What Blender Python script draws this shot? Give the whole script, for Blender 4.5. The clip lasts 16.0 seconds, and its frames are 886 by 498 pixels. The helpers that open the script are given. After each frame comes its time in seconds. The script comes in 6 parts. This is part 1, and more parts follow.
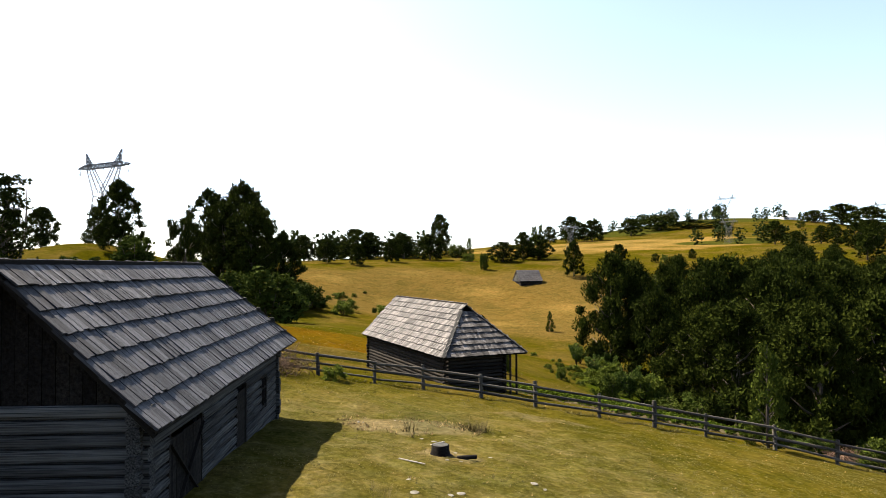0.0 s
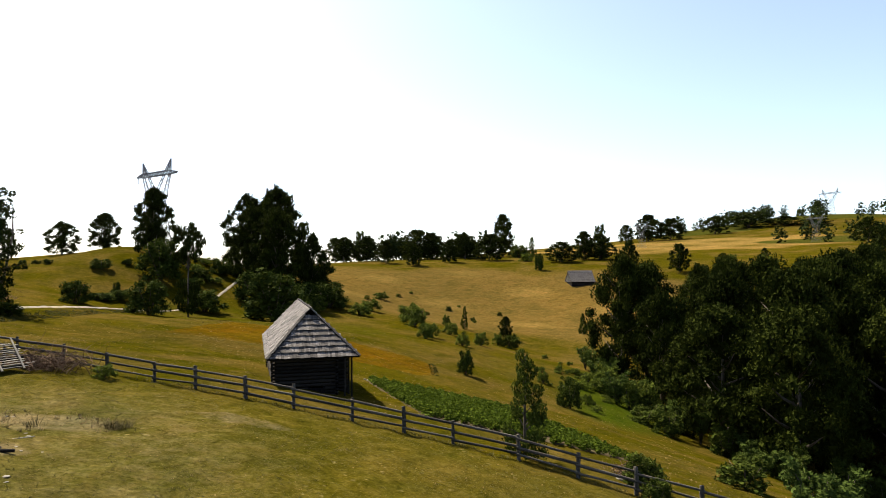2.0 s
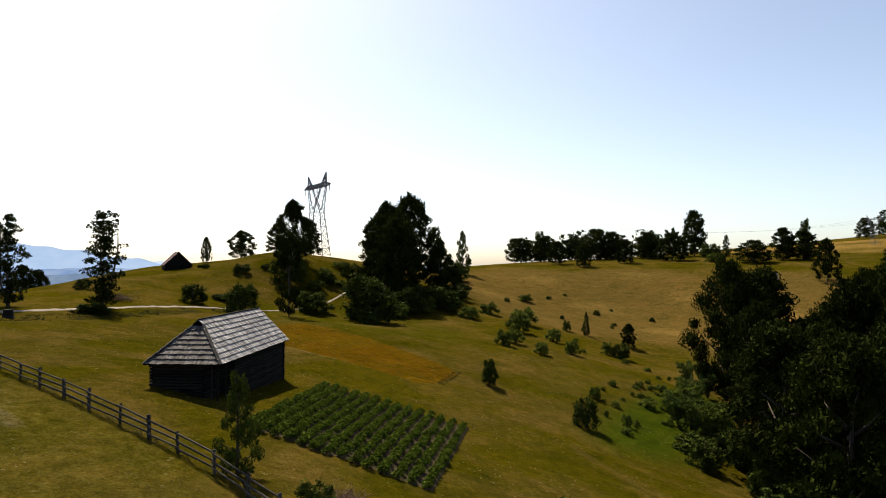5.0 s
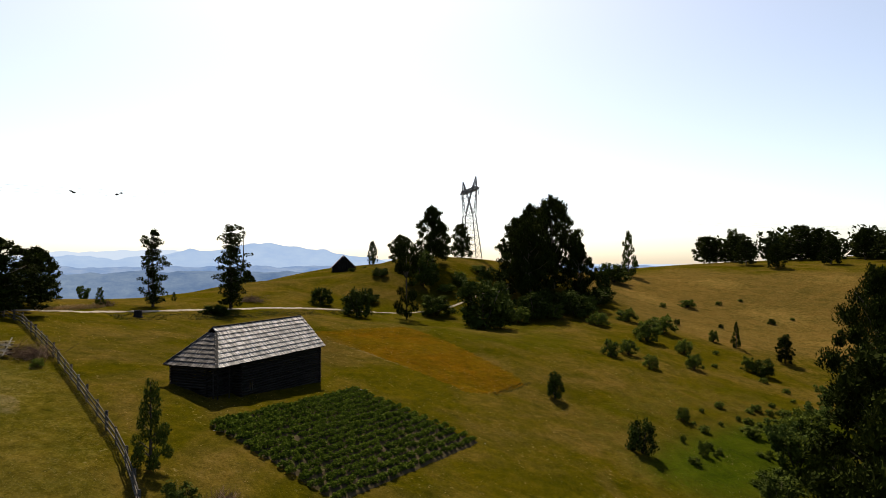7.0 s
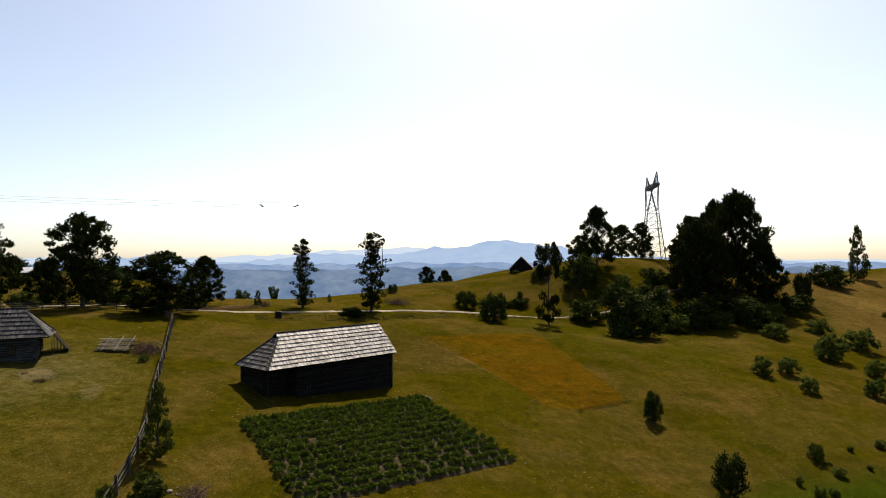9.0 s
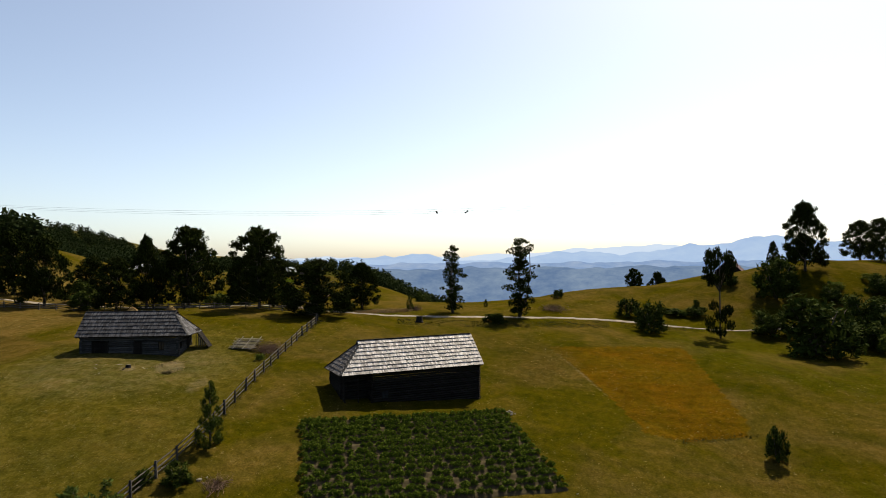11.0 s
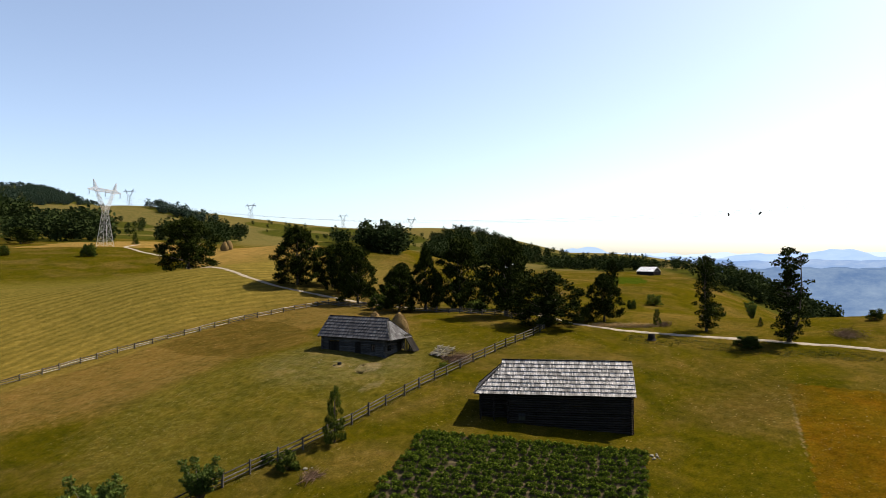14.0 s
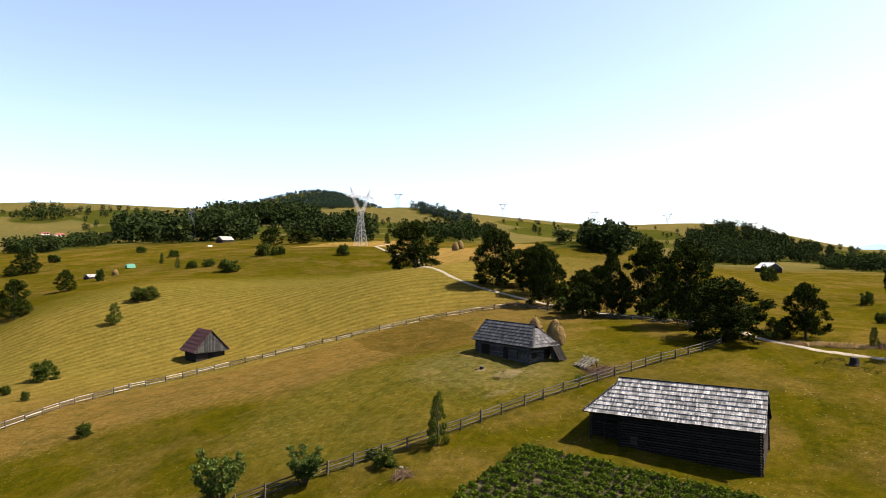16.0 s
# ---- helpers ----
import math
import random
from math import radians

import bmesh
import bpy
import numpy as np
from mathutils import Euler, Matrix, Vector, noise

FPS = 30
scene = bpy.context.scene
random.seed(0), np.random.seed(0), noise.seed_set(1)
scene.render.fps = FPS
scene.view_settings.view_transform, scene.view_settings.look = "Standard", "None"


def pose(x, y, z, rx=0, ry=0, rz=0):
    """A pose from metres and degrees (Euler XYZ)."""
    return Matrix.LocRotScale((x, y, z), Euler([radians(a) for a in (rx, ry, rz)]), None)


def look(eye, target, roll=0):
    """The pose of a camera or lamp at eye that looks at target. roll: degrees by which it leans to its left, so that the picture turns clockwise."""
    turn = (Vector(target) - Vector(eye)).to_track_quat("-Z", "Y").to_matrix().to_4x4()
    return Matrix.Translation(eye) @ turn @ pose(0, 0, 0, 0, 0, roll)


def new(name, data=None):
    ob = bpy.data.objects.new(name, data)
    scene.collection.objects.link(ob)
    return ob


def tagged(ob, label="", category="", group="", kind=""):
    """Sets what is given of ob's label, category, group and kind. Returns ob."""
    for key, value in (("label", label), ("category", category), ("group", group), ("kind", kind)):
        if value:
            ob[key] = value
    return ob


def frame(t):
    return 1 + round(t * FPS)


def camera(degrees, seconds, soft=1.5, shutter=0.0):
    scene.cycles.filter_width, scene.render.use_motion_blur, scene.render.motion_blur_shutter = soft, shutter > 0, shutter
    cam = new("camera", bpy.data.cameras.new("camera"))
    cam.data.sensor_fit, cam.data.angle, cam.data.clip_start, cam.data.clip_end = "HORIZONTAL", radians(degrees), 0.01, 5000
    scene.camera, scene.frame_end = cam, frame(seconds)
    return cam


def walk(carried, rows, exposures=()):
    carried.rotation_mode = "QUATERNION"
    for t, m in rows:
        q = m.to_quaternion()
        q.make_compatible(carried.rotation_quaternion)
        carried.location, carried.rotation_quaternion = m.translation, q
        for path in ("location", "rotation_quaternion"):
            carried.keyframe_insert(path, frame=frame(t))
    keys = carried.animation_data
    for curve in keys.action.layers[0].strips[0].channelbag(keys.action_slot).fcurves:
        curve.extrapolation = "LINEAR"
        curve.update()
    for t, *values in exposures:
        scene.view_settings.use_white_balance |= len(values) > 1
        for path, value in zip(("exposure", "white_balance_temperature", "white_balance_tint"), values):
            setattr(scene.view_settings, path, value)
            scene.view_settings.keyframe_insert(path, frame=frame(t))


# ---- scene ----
cam = camera(68.3, 16.0, 0.8)
METRES, EYE, TILT, LEAN, TURN = 150.0, 6.6, 1.5, 0.2, 0.0
ROWS = [
    (0.0, 0.0, 0.0, 0.0, 0.0, 0.0, -0.0),
    (0.5, 0.0305, -0.0007, 0.0009, 0.83, -0.01, 0.02),
    (1.0, 0.062, -0.0014, 0.0017, 1.72, -0.01, 0.07),
    (1.5, 0.0924, -0.0008, 0.0022, 4.53, -0.02, 0.17),
    (2.0, 0.1227, 0.0017, 0.0028, 8.52, -0.04, 0.25),
    (2.5, 0.1527, 0.0063, 0.0033, 11.68, -0.04, 0.35),
    (3.0, 0.1823, 0.0127, 0.004, 14.76, -0.07, 0.43),
    (3.5, 0.212, 0.0206, 0.005, 18.32, -0.08, 0.55),
    (6.0, 0.3622, 0.0944, 0.0166, 37.55, -0.1, 0.97),
    (6.5, 0.3885, 0.1158, 0.0183, 42.76, -0.06, 1.12),
    (7.0, 0.4123, 0.1397, 0.0199, 47.66, 0.01, 1.23),
    (7.5, 0.4336, 0.1654, 0.0216, 52.52, 0.06, 1.35),
    (8.0, 0.4519, 0.1923, 0.0237, 57.6, 0.08, 1.46),
    (8.5, 0.4669, 0.2205, 0.0256, 62.79, 0.14, 1.62),
    (9.0, 0.4793, 0.2499, 0.0273, 68.33, 0.22, 1.79),
    (11.5, 0.4973, 0.4054, 0.0344, 95.51, 0.94, 2.12),
    (12.0, 0.4921, 0.4361, 0.0362, 101.1, 1.08, 2.11),
    (12.5, 0.484, 0.466, 0.0386, 106.75, 1.19, 2.05),
    (13.0, 0.4736, 0.4948, 0.0405, 112.43, 1.35, 2.01),
    (13.5, 0.4604, 0.5218, 0.0424, 118.13, 1.47, 1.9),
    (14.0, 0.4449, 0.547, 0.0448, 123.77, 1.57, 1.79),
    (14.5, 0.4275, 0.5708, 0.047, 129.42, 1.67, 1.66),
    (15.0, 0.4074, 0.5922, 0.0488, 135.14, 1.73, 1.53),
    (15.5, 0.3874, 0.6104, 0.0507, 140.63, 1.78, 1.37),
    (16.0, 0.3684, 0.6248, 0.0517, 146.4, 1.83, 1.18),
]
EXPOSURES = [(0.0, 2.25, 7000, 15), (2.0, 1.9, 7000, 15), (3.5, 1.45, 7000, 15), (6.5, 1.17, 7280, 16), (9.0, 1.1, 7260, 16), (11.5, 1.12, 7160, 14), (12.5, 1.14, 7100, 13), (13.0, 1.2, 6950, 14), (14.0, 1.5, 6900, 16), (15.0, 1.72, 6900, 17), (16.0, 1.98, 6880, 18)]
walk(cam, [(t, pose(0, 0, EYE, TILT, LEAN, TURN) @ pose(METRES * x, METRES * y, METRES * z, 90 + pitch, roll, yaw)) for t, x, y, z, yaw, pitch, roll in ROWS], EXPOSURES)

# ---- daylight ----
SUN_AZ, SUN_EL = 58.0, 52.0          # degrees: azimuth from +y towards -x, and height
sun_dir = Vector((-math.sin(radians(SUN_AZ)) * math.cos(radians(SUN_EL)), math.cos(radians(SUN_AZ)) * math.cos(radians(SUN_EL)), math.sin(radians(SUN_EL))))
world = bpy.data.worlds.new("sky")
scene.world = world
world.use_nodes = True
wn = world.node_tree.nodes
sky = wn.new("ShaderNodeTexSky")
sky.sky_type, sky.sun_disc = "NISHITA", False
sky.sun_elevation, sky.sun_rotation = radians(SUN_EL), radians(-SUN_AZ)
sky.altitude, sky.air_density, sky.dust_density, sky.ozone_density = 2000, 0.9, 7.5, 0.7
pale = wn.new("ShaderNodeHueSaturation")
pale.inputs["Saturation"].default_value, pale.inputs["Value"].default_value = 0.92, 1.0
world.node_tree.links.new(sky.outputs[0], pale.inputs["Color"])
cool = wn.new("ShaderNodeMix")
cool.data_type, cool.blend_type = "RGBA", "MULTIPLY"
cool.inputs[0].default_value, cool.inputs[7].default_value = 1.0, (0.95, 1.015, 1.0, 1.0)
world.node_tree.links.new(pale.outputs[0], cool.inputs[6])
world.node_tree.links.new(cool.outputs[2], wn["Background"].inputs[0])
wn["Background"].inputs[1].default_value = 0.086
sun = new("sun", bpy.data.lights.new("sun", "SUN"))
sun.data.energy, sun.data.angle, sun.data.color = 4.7, radians(0.55), (1.0, 0.92, 0.76)
sun.matrix_world = look(sun_dir * 300, (0, 0, 0))


# ---- materials ----
class Mat:
    """A small builder of node materials."""

    def __init__(self, name, rough=0.8, spec=0.3):
        self.m = bpy.data.materials.new(name)
        self.m.use_nodes = True
        self.t = self.m.node_tree
        self.b = self.t.nodes["Principled BSDF"]
        self.b.inputs["Roughness"].default_value = rough
        self.b.inputs["Specular IOR Level"].default_value = spec

    def node(self, kind, **given):
        n = self.t.nodes.new(kind)
        for key, value in given.items():
            if key == "op":
                n.operation = value
            elif key == "blend":
                n.data_type, n.blend_type = "RGBA", value
            elif key == "attr":
                n.attribute_name = value
            elif key == "output":
                n.from_min = value
        return n

    def link(self, a, b):
        self.t.links.new(a, b)

    def coords(self, scale, world_space=False, turn=0.0):
        src = self.node("ShaderNodeNewGeometry").outputs["Position"] if world_space else self.node("ShaderNodeTexCoord").outputs["Object"]
        mp = self.node("ShaderNodeMapping")
        mp.inputs["Scale"].default_value = scale
        mp.inputs["Rotation"].default_value = (0, 0, radians(turn))
        self.link(src, mp.inputs["Vector"])
        return mp.outputs[0]

    def noise(self, vec, scale=1.0, detail=4.0, rough=0.55, distort=0.0):
        n = self.node("ShaderNodeTexNoise")
        n.inputs["Scale"].default_value, n.inputs["Detail"].default_value = scale, detail
        n.inputs["Roughness"].default_value, n.inputs["Distortion"].default_value = rough, distort
        self.link(vec, n.inputs["Vector"])
        return n.outputs["Fac"]

    def ramp(self, fac, *stops):
        n = self.node("ShaderNodeValToRGB")
        while len(n.color_ramp.elements) < len(stops):
            n.color_ramp.elements.new(0.5)
        for e, (p, c) in zip(n.color_ramp.elements, stops):
            e.position, e.color = p, (*c, 1.0) if len(c) == 3 else c
        self.link(fac, n.inputs[0])
        return n.outputs[0]

    def mix(self, fac, a, b, blend="MIX"):
        n = self.node("ShaderNodeMix", blend=blend)
        for sock, v in ((n.inputs[0], fac), (n.inputs[6], a), (n.inputs[7], b)):
            if isinstance(v, (int, float)):
                sock.default_value = v
            elif isinstance(v, tuple):
                sock.default_value = (*v, 1.0)
            else:
                self.link(v, sock)
        return n.outputs[2]

    def math(self, op, a, b=0.0):
        n = self.node("ShaderNodeMath", op=op)
        for sock, v in ((n.inputs[0], a), (n.inputs[1], b)):
            if isinstance(v, (int, float)):
                sock.default_value = v
            else:
                self.link(v, sock)
        return n.outputs[0]

    def attr(self, name):
        return self.node("ShaderNodeAttribute", attr=name).outputs["Fac"]

    def island(self):
        return self.node("ShaderNodeNewGeometry").outputs["Random Per Island"]

    def each(self):
        return self.node("ShaderNodeObjectInfo").outputs["Random"]

    def bump(self, height, strength=0.4, distance=0.05):
        n = self.node("ShaderNodeBump")
        n.inputs["Strength"].default_value, n.inputs["Distance"].default_value = strength, distance
        self.link(height, n.inputs["Height"])
        self.link(n.outputs[0], self.b.inputs["Normal"])

    def done(self, colour):
        if isinstance(colour, tuple):
            self.b.inputs["Base Color"].default_value = (*colour, 1.0)
        else:
            self.link(colour, self.b.inputs["Base Color"])
        return self.m


def wood(name, dark, light, per, stretch=(0.6, 9.0, 9.0), rough=0.9, spec=0.06, vary=0.0):
    """Weathered wood whose grain runs along local x; per: colour changes from piece to piece or island to island."""
    k = Mat(name, rough, spec)
    v = k.coords(stretch)
    grain = k.noise(v, 2.0, 6.0, 0.65)
    blot = k.noise(k.coords((0.7, 0.7, 0.7), True), 1.0, 3.0)
    c = k.ramp(grain, (0.36, dark), (0.66, light))
    which = k.each() if per == "object" else k.island()
    tone = k.ramp(which, (0.0, (0.62 - vary,) * 3), (0.5, (0.95, 0.94, 0.92)), (1.0, (1.35 + 2 * vary, 1.33 + 2 * vary, 1.28 + 2 * vary)))
    c = k.mix(1.0, c, tone, "MULTIPLY")
    c = k.mix(1.0, c, k.ramp(blot, (0.3, (0.75, 0.75, 0.74)), (0.7, (1.15, 1.13, 1.1))), "MULTIPLY")
    k.bump(grain, 0.5, 0.02)
    return k.done(c)


LOG = wood("weathered_log_wood", (0.007, 0.0062, 0.0055), (0.027, 0.0245, 0.022), "object")
LOG_GREY = wood("bleached_log_wood", (0.004, 0.0043, 0.0045), (0.074, 0.077, 0.079), "object", (1.1, 4.0, 4.0))
BOARD = wood("old_board_wood", (0.004, 0.0036, 0.0033), (0.019, 0.0175, 0.016), "object")
# one shingle in two tones: brightened for the dim slope, darkened against sun glare
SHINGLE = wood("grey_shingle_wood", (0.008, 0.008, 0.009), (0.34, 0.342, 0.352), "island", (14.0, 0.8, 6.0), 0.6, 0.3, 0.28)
SHINGLE_DIM = wood("dimmed_shingle_wood", (0.004, 0.004, 0.004), (0.118, 0.113, 0.115), "island", (14.0, 0.8, 6.0), 0.75, 0.2, 0.3)
SHINGLE_PIECE = wood("grey_shingle_wood_piece", (0.0025, 0.003, 0.0042), (0.058, 0.062, 0.074), "object", (7.0, 0.45, 6.0), 0.7, 0.2, 0.25)
SHINGLE_DARK = wood("dark_shingle_wood", (0.003, 0.0038, 0.0055), (0.076, 0.080, 0.092), "island", (14.0, 0.8, 6.0), 0.7, 0.15, 0.25)
FENCE = wood("fence_wood", (0.010, 0.0095, 0.0085), (0.105, 0.10, 0.092), "object")
PALE = wood("pale_sawn_wood", (0.09, 0.086, 0.08), (0.30, 0.29, 0.27), "object")
TWIG = wood("dry_twig_wood", (0.045, 0.026, 0.018), (0.16, 0.11, 0.08), "island")


def leaf(name, dark, light, through_light=0.25):
    k = Mat(name, 0.9, 0.02)
    tone = k.ramp(k.island(), (0.0, tuple(0.7 * a + 0.3 * b for a, b in zip(dark, light))), (0.7, tuple(0.4 * a + 0.6 * b for a, b in zip(dark, light))), (1.0, tuple(1.15 * b for b in light)))
    c = k.mix(1.0, tone, k.ramp(k.each(), (0.0, (0.8, 0.82, 0.8)), (1.0, (1.2, 1.15, 1.1))), "MULTIPLY")
    k.done(c)
    tr = k.node("ShaderNodeBsdfTranslucent")
    k.link(c, tr.inputs[0])
    mx = k.node("ShaderNodeMixShader")
    mx.inputs[0].default_value = through_light
    k.link(k.b.outputs[0], mx.inputs[1])
    k.link(tr.outputs[0], mx.inputs[2])
    k.link(mx.outputs[0], k.t.nodes["Material Output"].inputs[0])
    return k.m


LEAF = leaf("tree_leaf", (0.003, 0.006, 0.001), (0.019, 0.0265, 0.0035), 0.08)
LEAF_BUSH = leaf("bush_leaf", (0.010, 0.019, 0.003), (0.036, 0.050, 0.008), 0.12)
LEAF_LIGHT = leaf("shrub_leaf", (0.018, 0.036, 0.006), (0.062, 0.088, 0.020), 0.28)
LEAF_SHRUB = leaf("slope_shrub_leaf", (0.020, 0.035, 0.005), (0.076, 0.098, 0.016), 0.26)
LEAF_SAPLING = leaf("sapling_leaf", (0.013, 0.023, 0.0035), (0.050, 0.067, 0.0105), 0.2)
LEAF_CROP = leaf("crop_leaf", (0.010, 0.023, 0.002), (0.060, 0.088, 0.009), 0.2)
LEAF_FAR = leaf("far_wood_leaf", (0.006, 0.012, 0.0035), (0.021, 0.031, 0.009), 0.12)
# leaf of the far mountain, with bluish distance haze mixed into its colour
LEAF_HAZED = leaf("hazed_mountain_leaf", (0.012, 0.022, 0.016), (0.022, 0.036, 0.026), 0.1)


def plain(name, dark, light, scale=3.0, rough=0.85, spec=0.2, metal=0.0, bump=0.3):
    k = Mat(name, rough, spec)
    k.b.inputs["Metallic"].default_value = metal
    n = k.noise(k.coords((1, 1, 1), True), scale, 6.0, 0.65)
    k.bump(n, bump, 0.03)
    return k.done(k.ramp(n, (0.3, dark), (0.7, light)))


BARK = plain("tree_bark", (0.022, 0.018, 0.014), (0.075, 0.062, 0.048), 6.0)
STONE = plain("pale_field_stone", (0.040, 0.037, 0.026), (0.145, 0.137, 0.115), 7.0)
HAY = plain("stacked_hay", (0.060, 0.040, 0.016), (0.17, 0.12, 0.055), 9.0, 0.95, 0.0)
STEEL = plain("galvanised_steel", (0.05, 0.053, 0.06), (0.10, 0.105, 0.115), 2.0, 0.6, 0.3, 0.2, 0.05)
STEEL_PALE = plain("painted_pale_steel", (0.24, 0.24, 0.245), (0.34, 0.34, 0.34), 2.0, 0.5, 0.3, 0.1, 0.05)
RUST_ROOF = plain("rusty_sheet_roof", (0.024, 0.0095, 0.010), (0.062, 0.024, 0.024), 3.0, 0.8, 0.15)
RED_ROOF = plain("red_tile_roof", (0.11, 0.035, 0.03), (0.19, 0.06, 0.05), 2.0)
SHEET_ROOF = plain("bare_sheet_roof", (0.55, 0.56, 0.58), (0.75, 0.76, 0.77), 1.0, 0.4, 0.5)
WHITE = plain("whitewashed_wall", (0.62, 0.60, 0.56), (0.80, 0.79, 0.76), 2.0)
GRAVEL = plain("pale_gravel_road", (0.10, 0.088, 0.07), (0.21, 0.185, 0.15), 1.4, 0.95, 0.1)
SOIL = plain("bare_soil", (0.024, 0.020, 0.011), (0.052, 0.043, 0.025), 2.2, 0.95, 0.0)
DARK = plain("dark_interior", (0.012, 0.011, 0.010), (0.025, 0.022, 0.02), 2.0)
GREEN_SHEET = plain("green_tarpaulin", (0.015, 0.08, 0.055), (0.03, 0.13, 0.09), 2.0, 0.7)
GLASS = Mat("window_glass", 0.08, 0.6).done((0.02, 0.022, 0.025))


def grass():
    """Meadow grass: tufts, faded patches, and zones by the ground's own layers."""
    k = Mat("meadow_grass", 1.0, 0.0)
    p1 = k.coords((1, 1, 1), True)
    fine = k.noise(p1, 5.5, 5.0, 0.7)
    clump = k.noise(p1, 1.15, 7.0, 0.74)
    broad = k.noise(p1, 0.075, 6.0, 0.62, 0.6)
    vast = k.noise(p1, 0.012, 3.0, 0.5)
    green = k.ramp(clump, (0.25, (0.0166, 0.0170, 0.0009)), (0.5, (0.0285, 0.0253, 0.0013)), (0.75, (0.0439, 0.0333, 0.0025)))
    golden = k.ramp(clump, (0.25, (0.0355, 0.0244, 0.0052)), (0.5, (0.0575, 0.0393, 0.0105)), (0.78, (0.0860, 0.0615, 0.0215)))
    short = k.ramp(clump, (0.25, (0.0265, 0.0245, 0.0046)), (0.5, (0.0470, 0.0425, 0.0105)), (0.78, (0.0820, 0.0720, 0.0245)))
    tan = k.ramp(clump, (0.25, (0.0400, 0.0320, 0.0100)), (0.5, (0.0660, 0.0530, 0.0195)), (0.78, (0.1080, 0.0870, 0.0400)))
    yard = k.mix(k.ramp(k.noise(p1, 0.5, 7.0, 0.74), (0.42, (0, 0, 0)), (0.62, (0.9, 0.9, 0.9))), short, tan)
    lawn = k.ramp(clump, (0.25, (0.0255, 0.0222, 0.0028)), (0.5, (0.0440, 0.0366, 0.0056)), (0.78, (0.0730, 0.0600, 0.0140)))
    yard = k.mix(k.attr("stamped"), lawn, yard)
    ember = k.ramp(clump, (0.25, (0.0330, 0.0172, 0.0009)), (0.55, (0.0540, 0.0290, 0.0018)), (0.8, (0.0700, 0.0425, 0.0042)))
    gold = k.ramp(clump, (0.25, (0.0300, 0.0195, 0.0012)), (0.55, (0.0500, 0.0315, 0.0020)), (0.8, (0.0700, 0.0475, 0.0052)))
    russet = k.mix(k.ramp(k.noise(p1, 0.16, 6.0, 0.72, 0.5), (0.42, (0, 0, 0)), (0.62, (1, 1, 1))), gold, ember)
    lush = k.ramp(clump, (0.25, (0.0112, 0.0198, 0.0012)), (0.75, (0.0267, 0.0370, 0.0026)))
    straw = k.ramp(clump, (0.25, (0.0800, 0.0520, 0.0140)), (0.75, (0.1360, 0.0920, 0.0290)))
    trodden = k.ramp(clump, (0.25, (0.0240, 0.0165, 0.0034)), (0.5, (0.0385, 0.0270, 0.0060)), (0.78, (0.0640, 0.0490, 0.0138)))
    worn = k.ramp(clump, (0.25, (0.0680, 0.0528, 0.0256)), (0.75, (0.1320, 0.1040, 0.0624)))
    # duller, paler far grass, with the distance haze put into its colour
    dry = k.ramp(clump, (0.25, (0.0420, 0.0370, 0.0120)), (0.75, (0.0680, 0.0580, 0.0205)))
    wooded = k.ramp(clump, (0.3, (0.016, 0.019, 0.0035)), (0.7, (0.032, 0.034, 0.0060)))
    c = k.mix(k.ramp(broad, (0.44, (0, 0, 0)), (0.64, (0.7, 0.7, 0.7))), green, golden)
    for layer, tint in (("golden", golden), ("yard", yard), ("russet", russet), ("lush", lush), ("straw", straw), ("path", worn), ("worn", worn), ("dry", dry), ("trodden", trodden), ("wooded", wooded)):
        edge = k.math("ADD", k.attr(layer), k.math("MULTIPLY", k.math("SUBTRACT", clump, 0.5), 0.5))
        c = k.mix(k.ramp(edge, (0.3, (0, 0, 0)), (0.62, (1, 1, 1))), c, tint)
    # small pale specks and dark tussocks
    speck = k.ramp(k.noise(p1, 2.6, 2.0, 0.5), (0.66, (0, 0, 0)), (0.72, (0.7, 0.7, 0.7)))
    c = k.mix(k.mix(1.0, speck, k.ramp(k.noise(p1, 0.12, 3.0, 0.6), (0.48, (0, 0, 0)), (0.6, (1, 1, 1))), "MULTIPLY"), c, (0.125, 0.105, 0.045))
    c = k.mix(k.ramp(k.noise(p1, 1.9, 3.0, 0.6, 0.4), (0.25, (0.75, 0.75, 0.75)), (0.36, (0, 0, 0))), c, (0.017, 0.016, 0.0022))
    # brown, faded blotches in the open meadow
    blot = k.noise(p1, 0.22, 6.0, 0.7, 0.8)
    c = k.mix(1.0, c, k.ramp(blot, (0.3, (0.64, 0.72, 0.68)), (0.5, (1.0, 1.0, 1.0)), (0.72, (1.36, 1.22, 1.35))), "MULTIPLY")
    # pale flecks of dead grass
    fleck = k.ramp(k.noise(p1, 11.0, 3.0, 0.75), (0.58, (0, 0, 0)), (0.76, (0.62, 0.62, 0.62)))
    c = k.mix(k.mix(1.0, fleck, k.ramp(k.noise(p1, 0.6, 4.0, 0.7), (0.42, (0.05, 0.05, 0.05)), (0.66, (1, 1, 1))), "MULTIPLY"), c, (0.13, 0.105, 0.046))
    # swaths left by mowing
    mown = k.ramp(clump, (0.25, (0.042, 0.035, 0.0070)), (0.5, (0.064, 0.053, 0.0120)), (0.78, (0.092, 0.077, 0.0220)))
    c = k.mix(k.math("MULTIPLY", k.attr("mown"), 0.8), c, mown)
    about = k.node("ShaderNodeMapping")
    about.inputs["Location"].default_value = (2.0, -2.0, 0.0)
    about.inputs["Scale"].default_value = (0.82, 1.0, 0.0)
    k.link(k.node("ShaderNodeNewGeometry").outputs["Position"], about.inputs["Vector"])
    rings = k.node("ShaderNodeTexWave")
    rings.wave_type, rings.rings_direction = "RINGS", "SPHERICAL"
